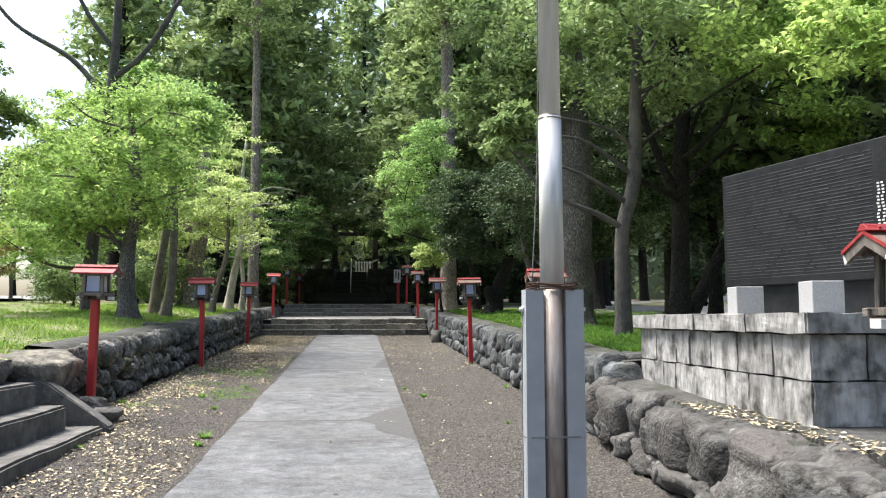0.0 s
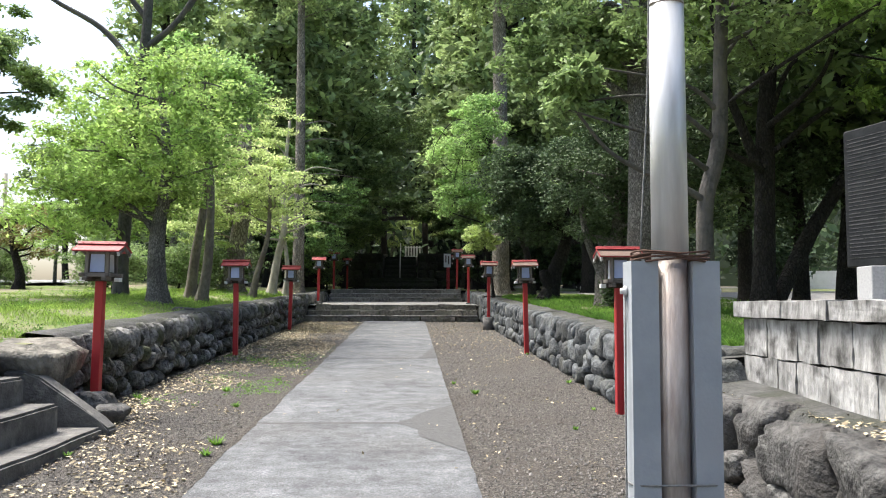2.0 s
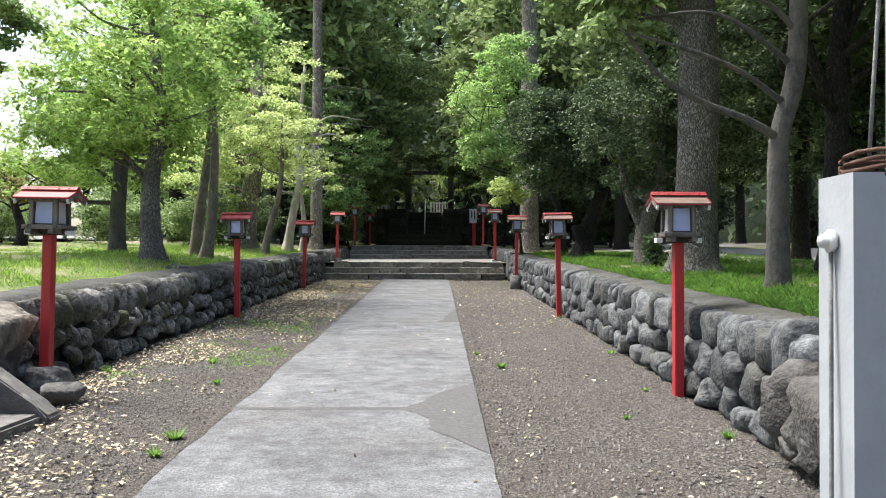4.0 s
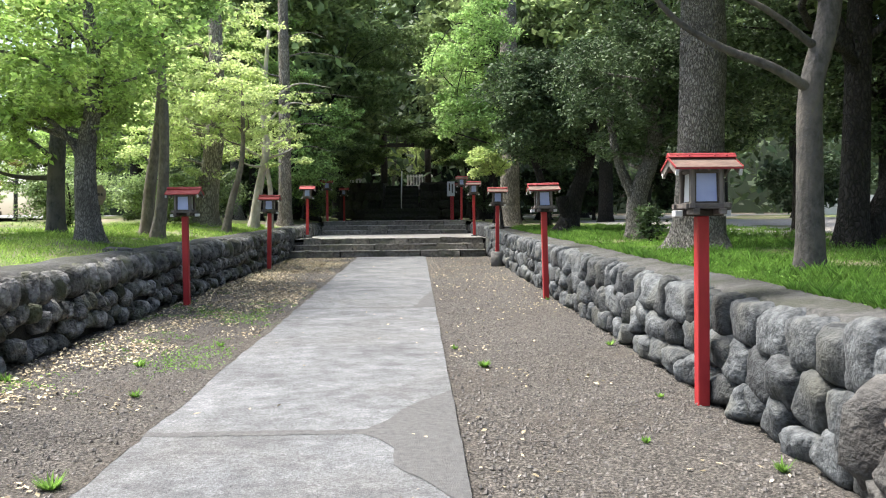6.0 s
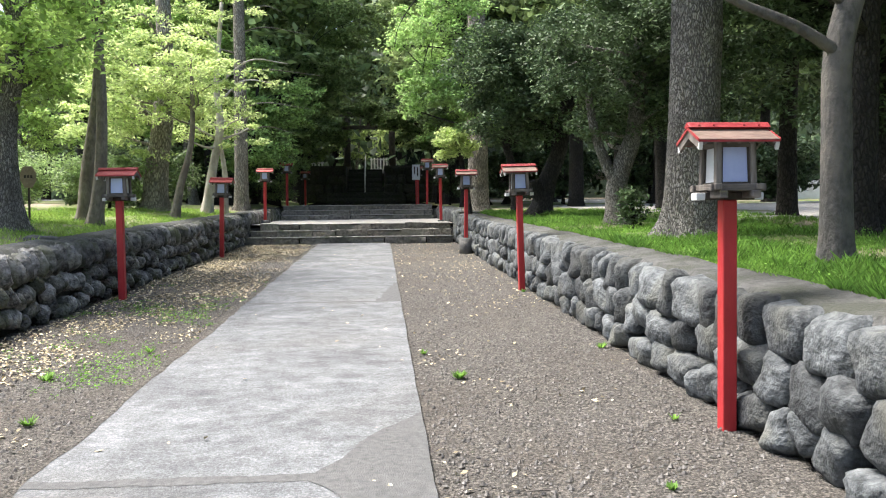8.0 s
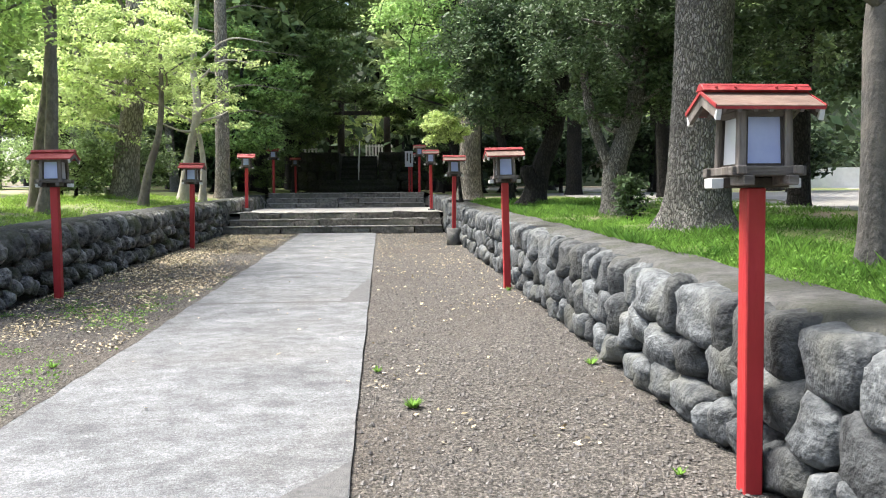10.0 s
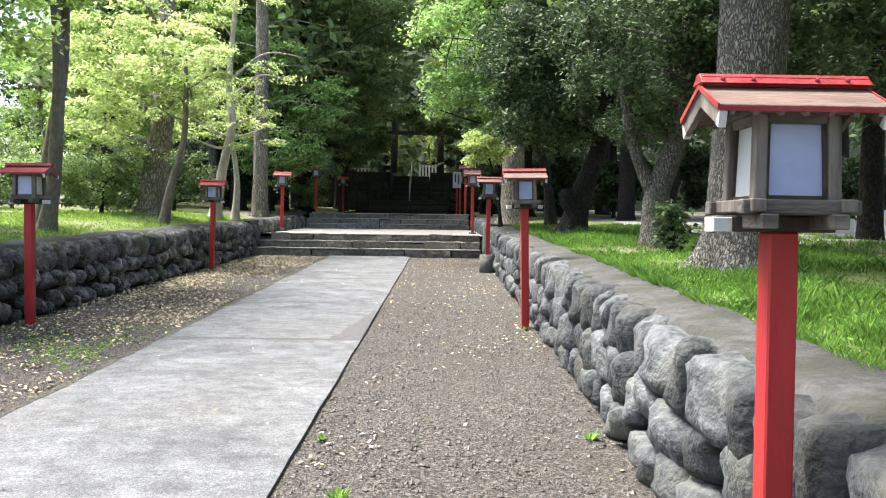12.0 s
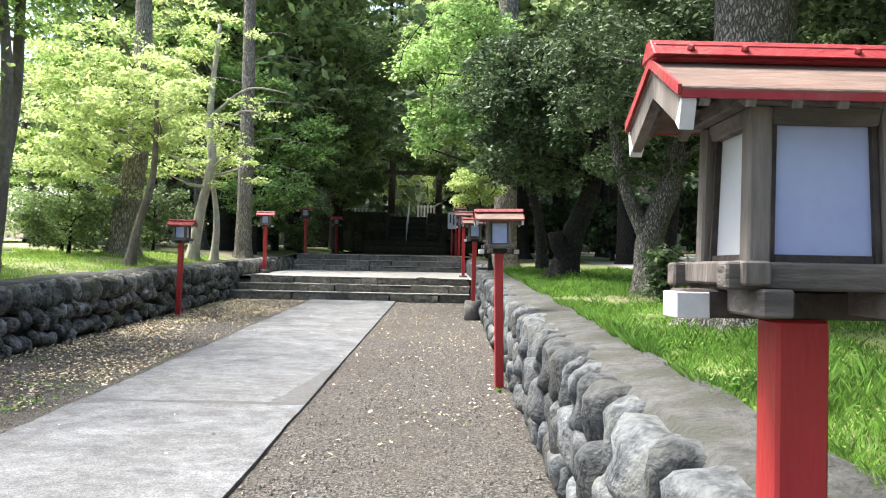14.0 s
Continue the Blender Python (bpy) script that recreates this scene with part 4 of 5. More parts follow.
# left terrace
tree("tree", "young broadleaf tree with fresh green leaves on the grass", [(-4.8, 17.7, tz(-4.8, 17.7)), (-4.85, 17.75, 2.8), (-4.7, 17.8, 4.2), (-4.9, 17.7, 6.2)], 0.19, 0.05, BARK,
     [(-4.9, 17.8, 4.9, 1.75, 1.7, 1.7, 85, 0.5), (-5.9, 17.6, 3.9, 1.2, 1.2, 0.7, 26, 0.42)], LEAF_A, 13500, 0.115, 1, 0.45, 16)
tree("tree", "slender tree with grey trunk and green crown", [(-6.4, 20.2, tz(-6.4, 20.2)), (-6.35, 20.2, 3.0), (-6.2, 20.3, 5.5), (-5.95, 20.2, 8.0), (-5.9, 20.2, 10.8)], 0.16, 0.08, BARKS,
     [(-6.6, 20.3, 5.3, 2.2, 2.0, 1.7, 70, 0.55), (-7.6, 20.0, 3.6, 1.4, 1.2, 0.8, 24, 0.45), (-6.2, 20.3, 10.3, 2.6, 2.0, 1.0, 16, 0.4)], LEAF_A, 12000, 0.125, 2, 0.45, 14,
     extra=[([(-6.0, 20.2, 7.3), (-5.2, 20.1, 8.0), (-4.3, 20.0, 9.4), (-3.4, 19.9, 10.2)], 0.08, 0.03), ([(-5.95, 20.2, 8.0), (-6.6, 20.1, 8.9), (-7.3, 20.0, 10.4)], 0.07, 0.03), ([(-6.1, 20.2, 6.8), (-7.0, 20.2, 7.8), (-8.3, 20.1, 8.6), (-9.2, 20, 9.8)], 0.08, 0.03), ([(-5.0, 20.1, 8.2), (-4.6, 20.3, 9.2), (-4.7, 20.3, 10.4)], 0.045, 0.02)])
tree("tree", "leaning slender tree with dark trunk", [(-5.34, 22.1, tz(-5.3, 22.1)), (-5.25, 22.1, 2.6), (-5.0, 22.1, 4.4), (-4.9, 22.0, 6.8)], 0.13, 0.06, BARKB,
     [(-5.2, 22, 6.8, 1.9, 1.8, 1.6, 50, 0.55)], LEAF_F, 8000, 0.12, 3, 0.45, 10)
tree("tree", "slender tree with grey-brown trunk", [(-4.85, 21.2, tz(-4.85, 21.2)), (-4.7, 21.2, 2.6), (-4.7, 21.3, 4.4), (-4.9, 21.3, 6.5)], 0.125, 0.05, BARKB,
     [(-4.8, 21.3, 6.4, 1.2, 1.3, 1.2, 34, 0.5)], LEAF_A, 6000, 0.11, 4, 0.45, 8)
tree("tree", "stout old tree with ridged pale trunk and yellow-green sprays", [(-5.6, 28.0, tz(-5.6, 28)), (-5.5, 28.0, 3.0), (-5.25, 28.0, 5.2), (-5.3, 28.1, 9.0)], 0.32, 0.15, BARKL,
     [(-5.5, 27.6, 5.2, 2.0, 1.8, 1.9, 54, 0.5), (-6.6, 27.2, 4.2, 1.5, 1.3, 1.2, 30, 0.45), (-5.2, 26.2, 5.6, 1.7, 0.8, 1.4, 36, 0.42)], LEAF_Y, 11000, 0.115, 5, 0.3, 14, flare=1.9)
tree("tree", "thin leaning young tree", [(-4.5, 25.6, tz(-4.5, 25.6)), (-4.35, 25.6, 2.4), (-4.05, 25.6, 3.6), (-4.0, 25.5, 5.5)], 0.1, 0.03, BARKB,
     [(-4.1, 25.5, 4.8, 1.1, 1.1, 1.1, 26, 0.45)], LEAF_Y, 4500, 0.1, 6, 0.3, 8)
tree("tree", "pale leaning trunk with bare broken branches and light leaves", [(-4.75, 30.4, tz(-4.7, 30.4)), (-4.55, 30.4, 3.1), (-4.3, 30.4, 4.4), (-4.4, 30.5, 5.6), (-4.2, 30.5, 8.0)], 0.15, 0.05, BARKP,
     [(-4.2, 30.3, 5.0, 2.0, 1.6, 1.5, 34, 0.5), (-4.6, 30.0, 8.0, 1.6, 1.4, 1.0, 14, 0.45)], LEAF_Y, 6500, 0.11, 7, 0.25, 10,
     extra=[([(-4.4, 30.45, 5.0), (-3.6, 30.4, 5.7), (-2.6, 30.4, 5.6)], 0.04, 0.012), ([(-4.35, 30.45, 5.6), (-3.4, 30.4, 6.3), (-2.3, 30.4, 6.2)], 0.04, 0.01), ([(-4.3, 30.45, 6.2), (-5.1, 30.4, 7.0), (-5.9, 30.4, 7.1)], 0.035, 0.01)])
tree("tree", "pale thin dead stem among the trees", [(-4.35, 31.0, tz(-4.3, 31)), (-4.3, 31, 3.0), (-4.55, 31, 4.6)], 0.1, 0.05, BARKP, [], LEAF_Y, 0, 0.1, 8)
tree("tree", "tall straight conifer with bare lower trunk and dead twigs", [(-4.33, 34, tz(-4.3, 34)), (-4.3, 34, 5), (-4.3, 34, 9), (-4.35, 34, 16)], 0.24, 0.12, BARKL,
     [(-4.3, 34, 15.0, 1.8, 1.8, 2.2, 30, 0.7)], NEEDLE, 5000, 0.18, 9, 0.3, 12,
     extra=[([(-4.3, 34, z), (-4.3 + s * 0.9, 33.8, z + 0.15), (-4.3 + s * w, 33.6, z - 0.1)], 0.03, 0.006) for z, s, w in ((4.6, 1, 1.8), (5.4, 1, 2.4), (5.9, -1, 1.6), (6.5, 1, 2.8), (7.2, -1, 1.9), (7.9, 1, 2.2), (8.6, 1, 1.5))])

# right terrace
tree("tree", "massive old tree with ridged grey bark and root flare", [(4.25, 15.85, tz(4.2, 15.8) - 0.05), (4.25, 15.85, 2.6), (4.3, 15.9, 5.0), (4.1, 16.1, 9.0)], 0.335, 0.24, BARK,
     [(4.2, 16.0, 8.2, 2.6, 2.6, 1.6, 60, 0.7), (3.2, 16.5, 6.2, 1.5, 1.6, 1.0, 44, 0.5)], LEAF_M, 26000, 0.13, 11, 0.4, 14, flare=1.9)
tree("tree", "grey-barked tree with a crooked trunk and a long bare limb", [(4.0, 12.15, tz(4, 12.1) - 0.05), (3.98, 12.15, 2.2), (4.02, 12.2, 2.9), (4.25, 12.3, 3.7), (4.3, 12.3, 5.0), (4.4, 12.3, 6.5)], 0.125, 0.08, BARKS,
     [(4.6, 12.4, 6.2, 2.2, 2.0, 1.3, 55, 0.6), (2.3, 12.0, 4.35, 0.5, 0.5, 0.4, 9, 0.25)], LEAF_M, 15000, 0.12, 12, 0.45, 12, flare=1.6,
     extra=[([(4.0, 12.16, 2.88), (3.6, 12.1, 3.08), (3.1, 12.1, 3.28), (2.65, 12.05, 3.55), (2.2, 12.0, 4.1)], 0.048, 0.02)])
tree("tree", "dark forked tree with a limb leaning behind the monument", [(6.25, 15.6, tz(6.25, 15.6) - 0.05), (6.3, 15.6, 3.0), (6.35, 15.6, 4.6), (6.4, 15.55, 6.1), (6.0, 15.5, 8.4)], 0.2, 0.1, BARKD,
     [(7.0, 15.0, 7.2, 2.6, 2.2, 1.5, 60, 0.65), (6.2, 10.4, 5.5, 1.6, 1.6, 0.8, 30, 0.5), (6.1, 8.8, 4.9, 1.4, 1.0, 0.7, 24, 0.4), (8.4, 14.6, 5.2, 1.3, 1.0, 0.8, 26, 0.45)], LEAF_A, 26000, 0.12, 13, 0.45, 10,
     extra=[([(6.3, 15.6, 1.2), (6.8, 15.8, 2.0), (7.5, 16.0, 3.1), (8.6, 16.0, 4.6), (10.0, 16.0, 5.95), (11.0, 16.0, 7.4)], 0.16, 0.08), ([(6.32, 15.6, 3.6), (5.9, 15.5, 4.6), (5.5, 15.4, 5.6), (5.3, 15.3, 7.2)], 0.1, 0.05),
            ([(6.4, 15.55, 5.9), (7.0, 15.4, 6.8), (7.6, 15.2, 8.2)], 0.09, 0.04), ([(6.38, 15.55, 5.6), (5.9, 15.3, 6.6), (5.2, 15.1, 7.6)], 0.08, 0.04)])
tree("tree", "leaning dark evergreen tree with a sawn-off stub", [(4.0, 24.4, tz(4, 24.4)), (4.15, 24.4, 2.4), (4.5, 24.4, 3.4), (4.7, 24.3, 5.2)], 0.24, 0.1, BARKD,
     [(4.1, 24.3, 4.7, 2.1, 1.9, 1.5, 75, 0.55), (3.1, 24.0, 4.6, 1.0, 1.2, 1.3, 26, 0.45)], LEAF_D, 36000, 0.1, 14, 0.5, 12,
     extra=[([(4.1, 24.35, 1.9), (3.85, 24.25, 2.25), (3.8, 24.2, 2.45)], 0.17, 0.13)])
tree("tree", "dark evergreen tree with a mottled forked trunk", [(4.55, 20.0, tz(4.5, 20)), (4.5, 20, 2.2), (4.8, 19.95, 3.2), (4.9, 19.9, 5.0)], 0.2, 0.09, BARK,
     [(4.6, 20.2, 4.3, 1.7, 1.7, 1.5, 75, 0.5), (5.8, 19.8, 4.2, 1.4, 1.4, 1.3, 40, 0.5)], LEAF_D, 38000, 0.085, 15, 0.5, 12,
     extra=[([(4.5, 20, 2.1), (4.15, 20.0, 2.9), (4.0, 20.1, 3.8)], 0.12, 0.06)])
tree("tree", "thick pale cedar trunk beside the steps", [(3.35, 31.0, tz(3.3, 31)), (3.35, 31, 4), (3.35, 31, 8), (3.3, 31, 15)], 0.33, 0.2, BARKL,
     [(3.6, 30.8, 14, 2.2, 2.2, 2.6, 44, 0.9)], NEEDLE, 9000, 0.17, 16, 0.3, 12)
tree("tree", "bright fresh-leaved tree leaning over the approach", [(4.0, 27.6, tz(4, 27.6)), (3.8, 27.6, 3.2), (3.1, 27.6, 5.0), (2.4, 27.6, 7.2)], 0.13, 0.05, BARKD,
     [(2.2, 27.6, 6.4, 1.5, 1.5, 2.0, 62, 0.5), (1.7, 27.4, 4.9, 0.9, 1.0, 0.7, 16, 0.4), (2.9, 26.6, 4.6, 0.9, 1.0, 0.9, 22, 0.4)], LEAF_F, 15000, 0.12, 17, 0.45, 14,
     extra=[([(2.6, 27.5, 6.9), (1.9, 27.0, 6.6), (1.5, 26.6, 5.6), (1.45, 26.5, 4.9)], 0.02, 0.006), ([(2.4, 27.5, 7.2), (1.5, 27.0, 7.3), (0.9, 26.6, 6.5), (0.75, 26.5, 5.9)], 0.02, 0.006), ([(1.9, 27.0, 6.6), (1.7, 26.8, 5.9), (1.75, 26.7, 5.2)], 0.012, 0.005)])
tree("shrub", "pale yellow-green shrub by the cedar trunk", [(2.9, 29.0, tz(3, 29) - 0.02), (2.8, 29.0, 2.6), (2.6, 29.1, 3.4)], 0.05, 0.02, BARKD,
     [(2.45, 29.1, 3.75, 0.6, 0.6, 0.55, 22, 0.28)], LEAF_Y, 5000, 0.09, 18, 0.5, 10, category="shrub")

tree("tree", "dark evergreen with low glossy boughs behind the crooked tree", [(7.9, 17.6, tz(7.9, 17.6)), (7.9, 17.6, 2.6), (7.8, 17.5, 4.2), (7.9, 17.6, 6.0)], 0.16, 0.06, BARKD,
     [(7.4, 17.4, 4.1, 1.7, 1.3, 1.2, 56, 0.5), (9.0, 16.6, 4.4, 1.5, 1.3, 1.2, 44, 0.5), (6.0, 18.2, 5.2, 1.6, 1.3, 1.2, 44, 0.5)], LEAF_D, 34000, 0.1, 52, 0.5, 12)

# low evergreen shrubs under the trees
def shrub(x, y, z, r, h, leaf, n, seed, label):
    tree("shrub", label, [(x, y, z), (x + 0.05, y, z + h * 0.4), (x, y, z + h * 0.75)], 0.04, 0.015, BARKD, [(x, y, z + h * 0.55, r, r, h * 0.45, 26, 0.3 * r + 0.12)], leaf, n, 0.09, seed, 0.6, 10, category="shrub")


shrub(-6.6, 27.5, tz(-6.6, 27.5), 1.1, 1.7, LEAF_M, 9000, 31, "rounded green bush behind the grass")
shrub(-9.0, 27, tz(-9, 27), 1.3, 1.6, LEAF_M, 9000, 32, "rounded green bush behind the grass")
shrub(4.3, 18.6, tz(4.3, 18.6), 0.2, 0.75, LEAF_D, 700, 33, "small dark evergreen sapling in the grass")
shrub(-13.5, 24, tz(-13.5, 24), 1.2, 1.4, LEAF_M, 9000, 34, "light green bush near the road")
shrub(-3.9, 41, 2.2, 1.2, 3.0, LEAF_M, 9000, 35, "bushy evergreen at the edge of the shade")
for i, (x, y, r, h, lf) in enumerate(((-6.7, 33.0, 1.1, 2.0, LEAF_E), (-8.6, 34.5, 1.4, 2.4, LEAF_E), (-10.8, 31.5, 1.3, 2.0, LEAF_M), (-13.2, 28.5, 1.2, 1.6, LEAF_M), (-15.5, 31.5, 1.5, 2.2, LEAF_M), (-18.5, 36, 1.7, 2.6, LEAF_E), (-7.7, 29.5, 0.9, 1.4, LEAF_E))):
    shrub(x, y, tz(x, y), r, h, lf, 8000, 80 + i, "leafy green bush beyond the grass")
shrub(3.4, 42, 2.2, 1.0, 2.4, LEAF_D, 7000, 36, "dark bush by the upper lanterns")

tree("tree", "broadleaf evergreen with low boughs at the edge of the shade", [(-4.9, 37.4, tz(-4.9, 37.4)), (-4.8, 37.4, 3.2), (-4.4, 37.5, 5.0), (-4.2, 37.6, 7.0)], 0.13, 0.05, BARKD,
     [(-4.3, 37.2, 4.2, 1.5, 1.3, 1.2, 50, 0.5), (-3.4, 38.0, 6.2, 1.7, 1.4, 1.2, 50, 0.5), (-5.2, 37.4, 7.6, 1.6, 1.4, 1.0, 26, 0.55)], LEAF_F, 16000, 0.14, 61, 0.3, 14)
tree("tree", "spreading dark green tree over the upper steps", [(-5.2, 42.5, 2.2), (-5.0, 42.5, 4.5), (-4.2, 42.6, 6.5), (-3.2, 42.8, 8.4)], 0.15, 0.05, BARKD,
     [(-3.2, 42.6, 5.6, 1.6, 1.4, 0.9, 36, 0.55), (-2.0, 43.0, 8.2, 2.2, 1.6, 1.0, 44, 0.6), (-0.5, 44.5, 10.5, 2.6, 1.8, 1.2, 40, 0.7)], LEAF_M, 18000, 0.16, 62, 0.25, 14)
tree("tree", "blue-green feathery conifer beside the upper lanterns", [(3.7, 38.6, tz(3.7, 38.6)), (3.6, 38.6, 4.0), (3.4, 38.7, 6.2), (3.2, 38.7, 9.0)], 0.13, 0.04, BARKD,
     [(2.9, 38.4, 4.9, 1.0, 1.0, 0.9, 30, 0.45), (2.8, 38.6, 7.4, 1.4, 1.3, 1.4, 40, 0.55)], LEAF_F, 18000, 0.14, 63, 0.3, 12)


tree("tree", "sunlit light green tree in the forecourt behind the gate", [(-1.6, 73, 5.03), (-1.5, 73, 6.5), (-1.3, 73, 8.0), (-1.2, 73, 10)], 0.14, 0.05, BARK,
     [(-1.4, 72.6, 7.8, 2.4, 1.5, 1.5, 40, 0.7), (1.8, 74.5, 9.0, 2.2, 1.5, 1.5, 36, 0.7)], LEAF_Y, 9000, 0.2, 65, 0.4, 12)

tree("tree", "dark leafy tree whose boughs veil the shrine gate", [(3.5, 50.5, 2.4), (3.3, 50.5, 4.6), (2.6, 50.4, 6.4), (1.4, 50.2, 7.4)], 0.13, 0.04, BARKD,
     [(1.0, 50.0, 6.9, 1.3, 0.9, 0.6, 30, 0.45), (2.6, 50.2, 6.0, 1.2, 0.9, 0.9, 30, 0.45), (-0.6, 50.4, 7.6, 1.2, 0.9, 0.5, 24, 0.45)], LEAF_M, 9000, 0.16, 66, 0.35, 14)
tree("tree", "dark leafy tree beside the shrine stair", [(-3.9, 51, 2.42), (-3.7, 51, 4.4), (-3.0, 51, 6.0), (-2.2, 51, 7.2)], 0.12, 0.04, BARKD,
     [(-2.1, 50.8, 6.4, 1.0, 0.9, 0.9, 28, 0.42), (-3.2, 51, 5.6, 1.0, 0.9, 1.0, 26, 0.45)], LEAF_M, 7000, 0.16, 67, 0.35, 12)

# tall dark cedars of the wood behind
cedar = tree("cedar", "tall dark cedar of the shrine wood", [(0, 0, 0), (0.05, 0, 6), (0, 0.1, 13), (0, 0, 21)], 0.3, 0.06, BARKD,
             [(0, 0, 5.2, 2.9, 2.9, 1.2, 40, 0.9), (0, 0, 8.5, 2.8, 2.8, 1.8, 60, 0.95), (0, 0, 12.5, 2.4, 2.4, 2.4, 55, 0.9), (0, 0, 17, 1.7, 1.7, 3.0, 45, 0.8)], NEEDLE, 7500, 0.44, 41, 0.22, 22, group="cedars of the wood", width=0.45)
broad = tree("broadleaf_tree", "dark evergreen broadleaf tree of the wood, also used for unseen shade", [(0, 0, 0), (0.2, 0, 3), (-0.1, 0.2, 6), (0, 0, 10)], 0.24, 0.08, BARKD,
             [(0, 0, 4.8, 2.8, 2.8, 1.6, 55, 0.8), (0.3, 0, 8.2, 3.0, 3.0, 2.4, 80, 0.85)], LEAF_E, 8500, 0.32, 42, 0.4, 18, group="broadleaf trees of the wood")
light = tree("broadleaf_tree", "light green broadleaf tree beyond the grass, also used for unseen shade", [(0, 0, 0), (0.2, 0, 2.5), (-0.1, 0.2, 5), (0, 0, 8)], 0.17, 0.06, BARK,
             [(0, 0, 3.6, 2.2, 2.2, 1.3, 40, 0.6), (0.3, 0, 6.6, 2.5, 2.5, 2.2, 60, 0.65)], LEAF_A, 9000, 0.18, 43, 0.35, 16, group="light broadleaf trees")
rng = random.Random(77)
first_used = [False, False, False]


def plant(model, idx, x, y, z, s):
    m = pose(x, y, z - 0.05, 0, 0, rng.uniform(0, 360))
    if first_used[idx]:
        ob = copy_thing(model, m)
    else:
        ob, first_used[idx] = model, True
        ob.matrix_basis = m
    ob.scale = (s, s, s * rng.uniform(0.92, 1.1))


def wood_z(x, y):
    return upper(y) if y > 38 else tz(x, y)


for x, y, s in ((-6.5, 40, 1.0), (-6.4, 52, 1.0), (-8.5, 46, 1.1), (-11.5, 40, 1.0), (-5.2, 61, 1.2), (4.5, 52, 1.05), (6.5, 44, 1.0), (9.5, 50, 1.1), (5.5, 62, 1.2), (-9, 66, 1.2), (-14, 56, 1.2),
                (12, 60, 1.2), (-5.0, 46, 1.25), (3.9, 48, 1.25), (-4.4, 55.0, 1.25), (3.9, 56, 1.25), (4.6, 41, 1.15), (-5.6, 40.5, 1.15), (7.6, 36, 0.95), (-7.5, 74, 1.3), (8.4, 76, 1.3), (0.4, 86, 1.6), (-4.2, 89, 1.6), (5.0, 88, 1.6), (-9.5, 87, 1.6), (-1.8, 97, 1.8), (2.8, 96, 1.8), (-18, 64, 1.2), (17, 55, 1.2), (11.5, 38, 1.0), (22, 62, 1.2)):
    plant(cedar, 0, x, y, wood_z(x, y), s)
# Three copies at negative y are added unseen behind the walk to block light.
for x, y, s in ((-4.6, 44.5, 0.75), (3.9, 38, 0.8), (4.6, 45, 0.85), (6.8, 28, 0.85), (8.6, 22, 0.85), (9.2, 31, 0.95), (8.2, 16.5, 0.85), (11.5, 18, 0.95),
                (16, 22, 1.0), (13, 13, 0.95), (9.5, 9.5, 0.9), (12.5, 4, 1.0), (-13.5, 47, 1.0), (-10.5, 52, 1.0), (-17, 50, 1.0), (6.8, -4.5, 0.9), (4.8, -10, 1.1), (-3, -14, 1.1), (20, 30, 1.1), (18, 42, 1.1), (-24, 60, 1.0)):
    plant(broad, 1, x, y, wood_z(x, y), s)


# The last three stand unseen on the left, added to shade the approach.
for x, y, s in ((-10.0, 37.5, 1.0), (-13.5, 33.5, 0.45), (-6.9, 38.5, 1.1), (-12, 42, 1.0), (-14.5, 41, 0.9), (-16.5, 35, 0.5), (-20, 41, 0.45), (-27, 58, 0.5), (-12.2, 21.5, 0.5), (-8.8, 6.5, 0.9), (-9.6, 2.5, 0.9), (-8.8, -3.0, 1.0)):
    plant(light, 2, x, y, wood_z(x, y), s)
tree("tree", "broadleaf tree with leafy boughs hanging over the lane side", [(-10.2, 17.5, tz(-10.2, 17.5)), (-10, 17.6, 3.5), (-9.6, 17.8, 6.0), (-9.2, 18.0, 9.0)], 0.2, 0.08, BARK,
     [(-8.9, 18.2, 7.0, 1.7, 1.6, 1.5, 26, 0.45), (-8.3, 18.2, 6.0, 1.2, 1.2, 1.1, 22, 0.4)], LEAF_M, 12000, 0.12, 51, 0.45, 12)


bush = tree("shrub", "low dark evergreen bush under the trees", [(0, 0, 0), (0.1, 0, 0.8), (0, 0.1, 1.6)], 0.06, 0.02, BARKD, [(0, 0, 1.3, 1.5, 1.5, 0.9, 46, 0.5)], LEAF_D, 4500, 0.2, 64, 0.5, 10, category="shrub", group="bushes under the trees")
first_used.append(False)
for x, y, s in ((16.5, 38, 1.3), (8.0, 40, 1.1), (20.5, 36, 1.3), (12, 41, 1.3), (-5.8, 41, 1.0), (-7.8, 41.5, 1.2), (6.2, 41.5, 1.0)):
    plant(bush, 3, x, y, wood_z(x, y), s)


# far woods as uncountable foliage and a closing hill
rg = np.random.default_rng(5)
n = 26000
a = rg.uniform(-0.36, 1.7, n)
r = rg.uniform(62, 92, n)
pos = np.stack([r * np.sin(a), r * np.cos(a), 3 + 24 * rg.uniform(0, 1, n) ** 0.8 * (0.75 + 0.25 * np.sin(a * 23)) ], axis=1)
tagged(new("far_woods", quads_mesh("far_woods", leaf_quads(rg, pos, 0.9, 0.6, 0.6), LEAF_D)), "distant dense evergreen woods", "woods", kind="stuff")
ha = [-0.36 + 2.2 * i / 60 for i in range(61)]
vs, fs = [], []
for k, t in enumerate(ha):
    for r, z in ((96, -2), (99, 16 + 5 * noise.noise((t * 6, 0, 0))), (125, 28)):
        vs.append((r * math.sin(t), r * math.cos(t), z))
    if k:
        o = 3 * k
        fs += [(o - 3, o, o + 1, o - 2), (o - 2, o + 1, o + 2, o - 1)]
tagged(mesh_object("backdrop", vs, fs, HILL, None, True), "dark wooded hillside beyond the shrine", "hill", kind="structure")


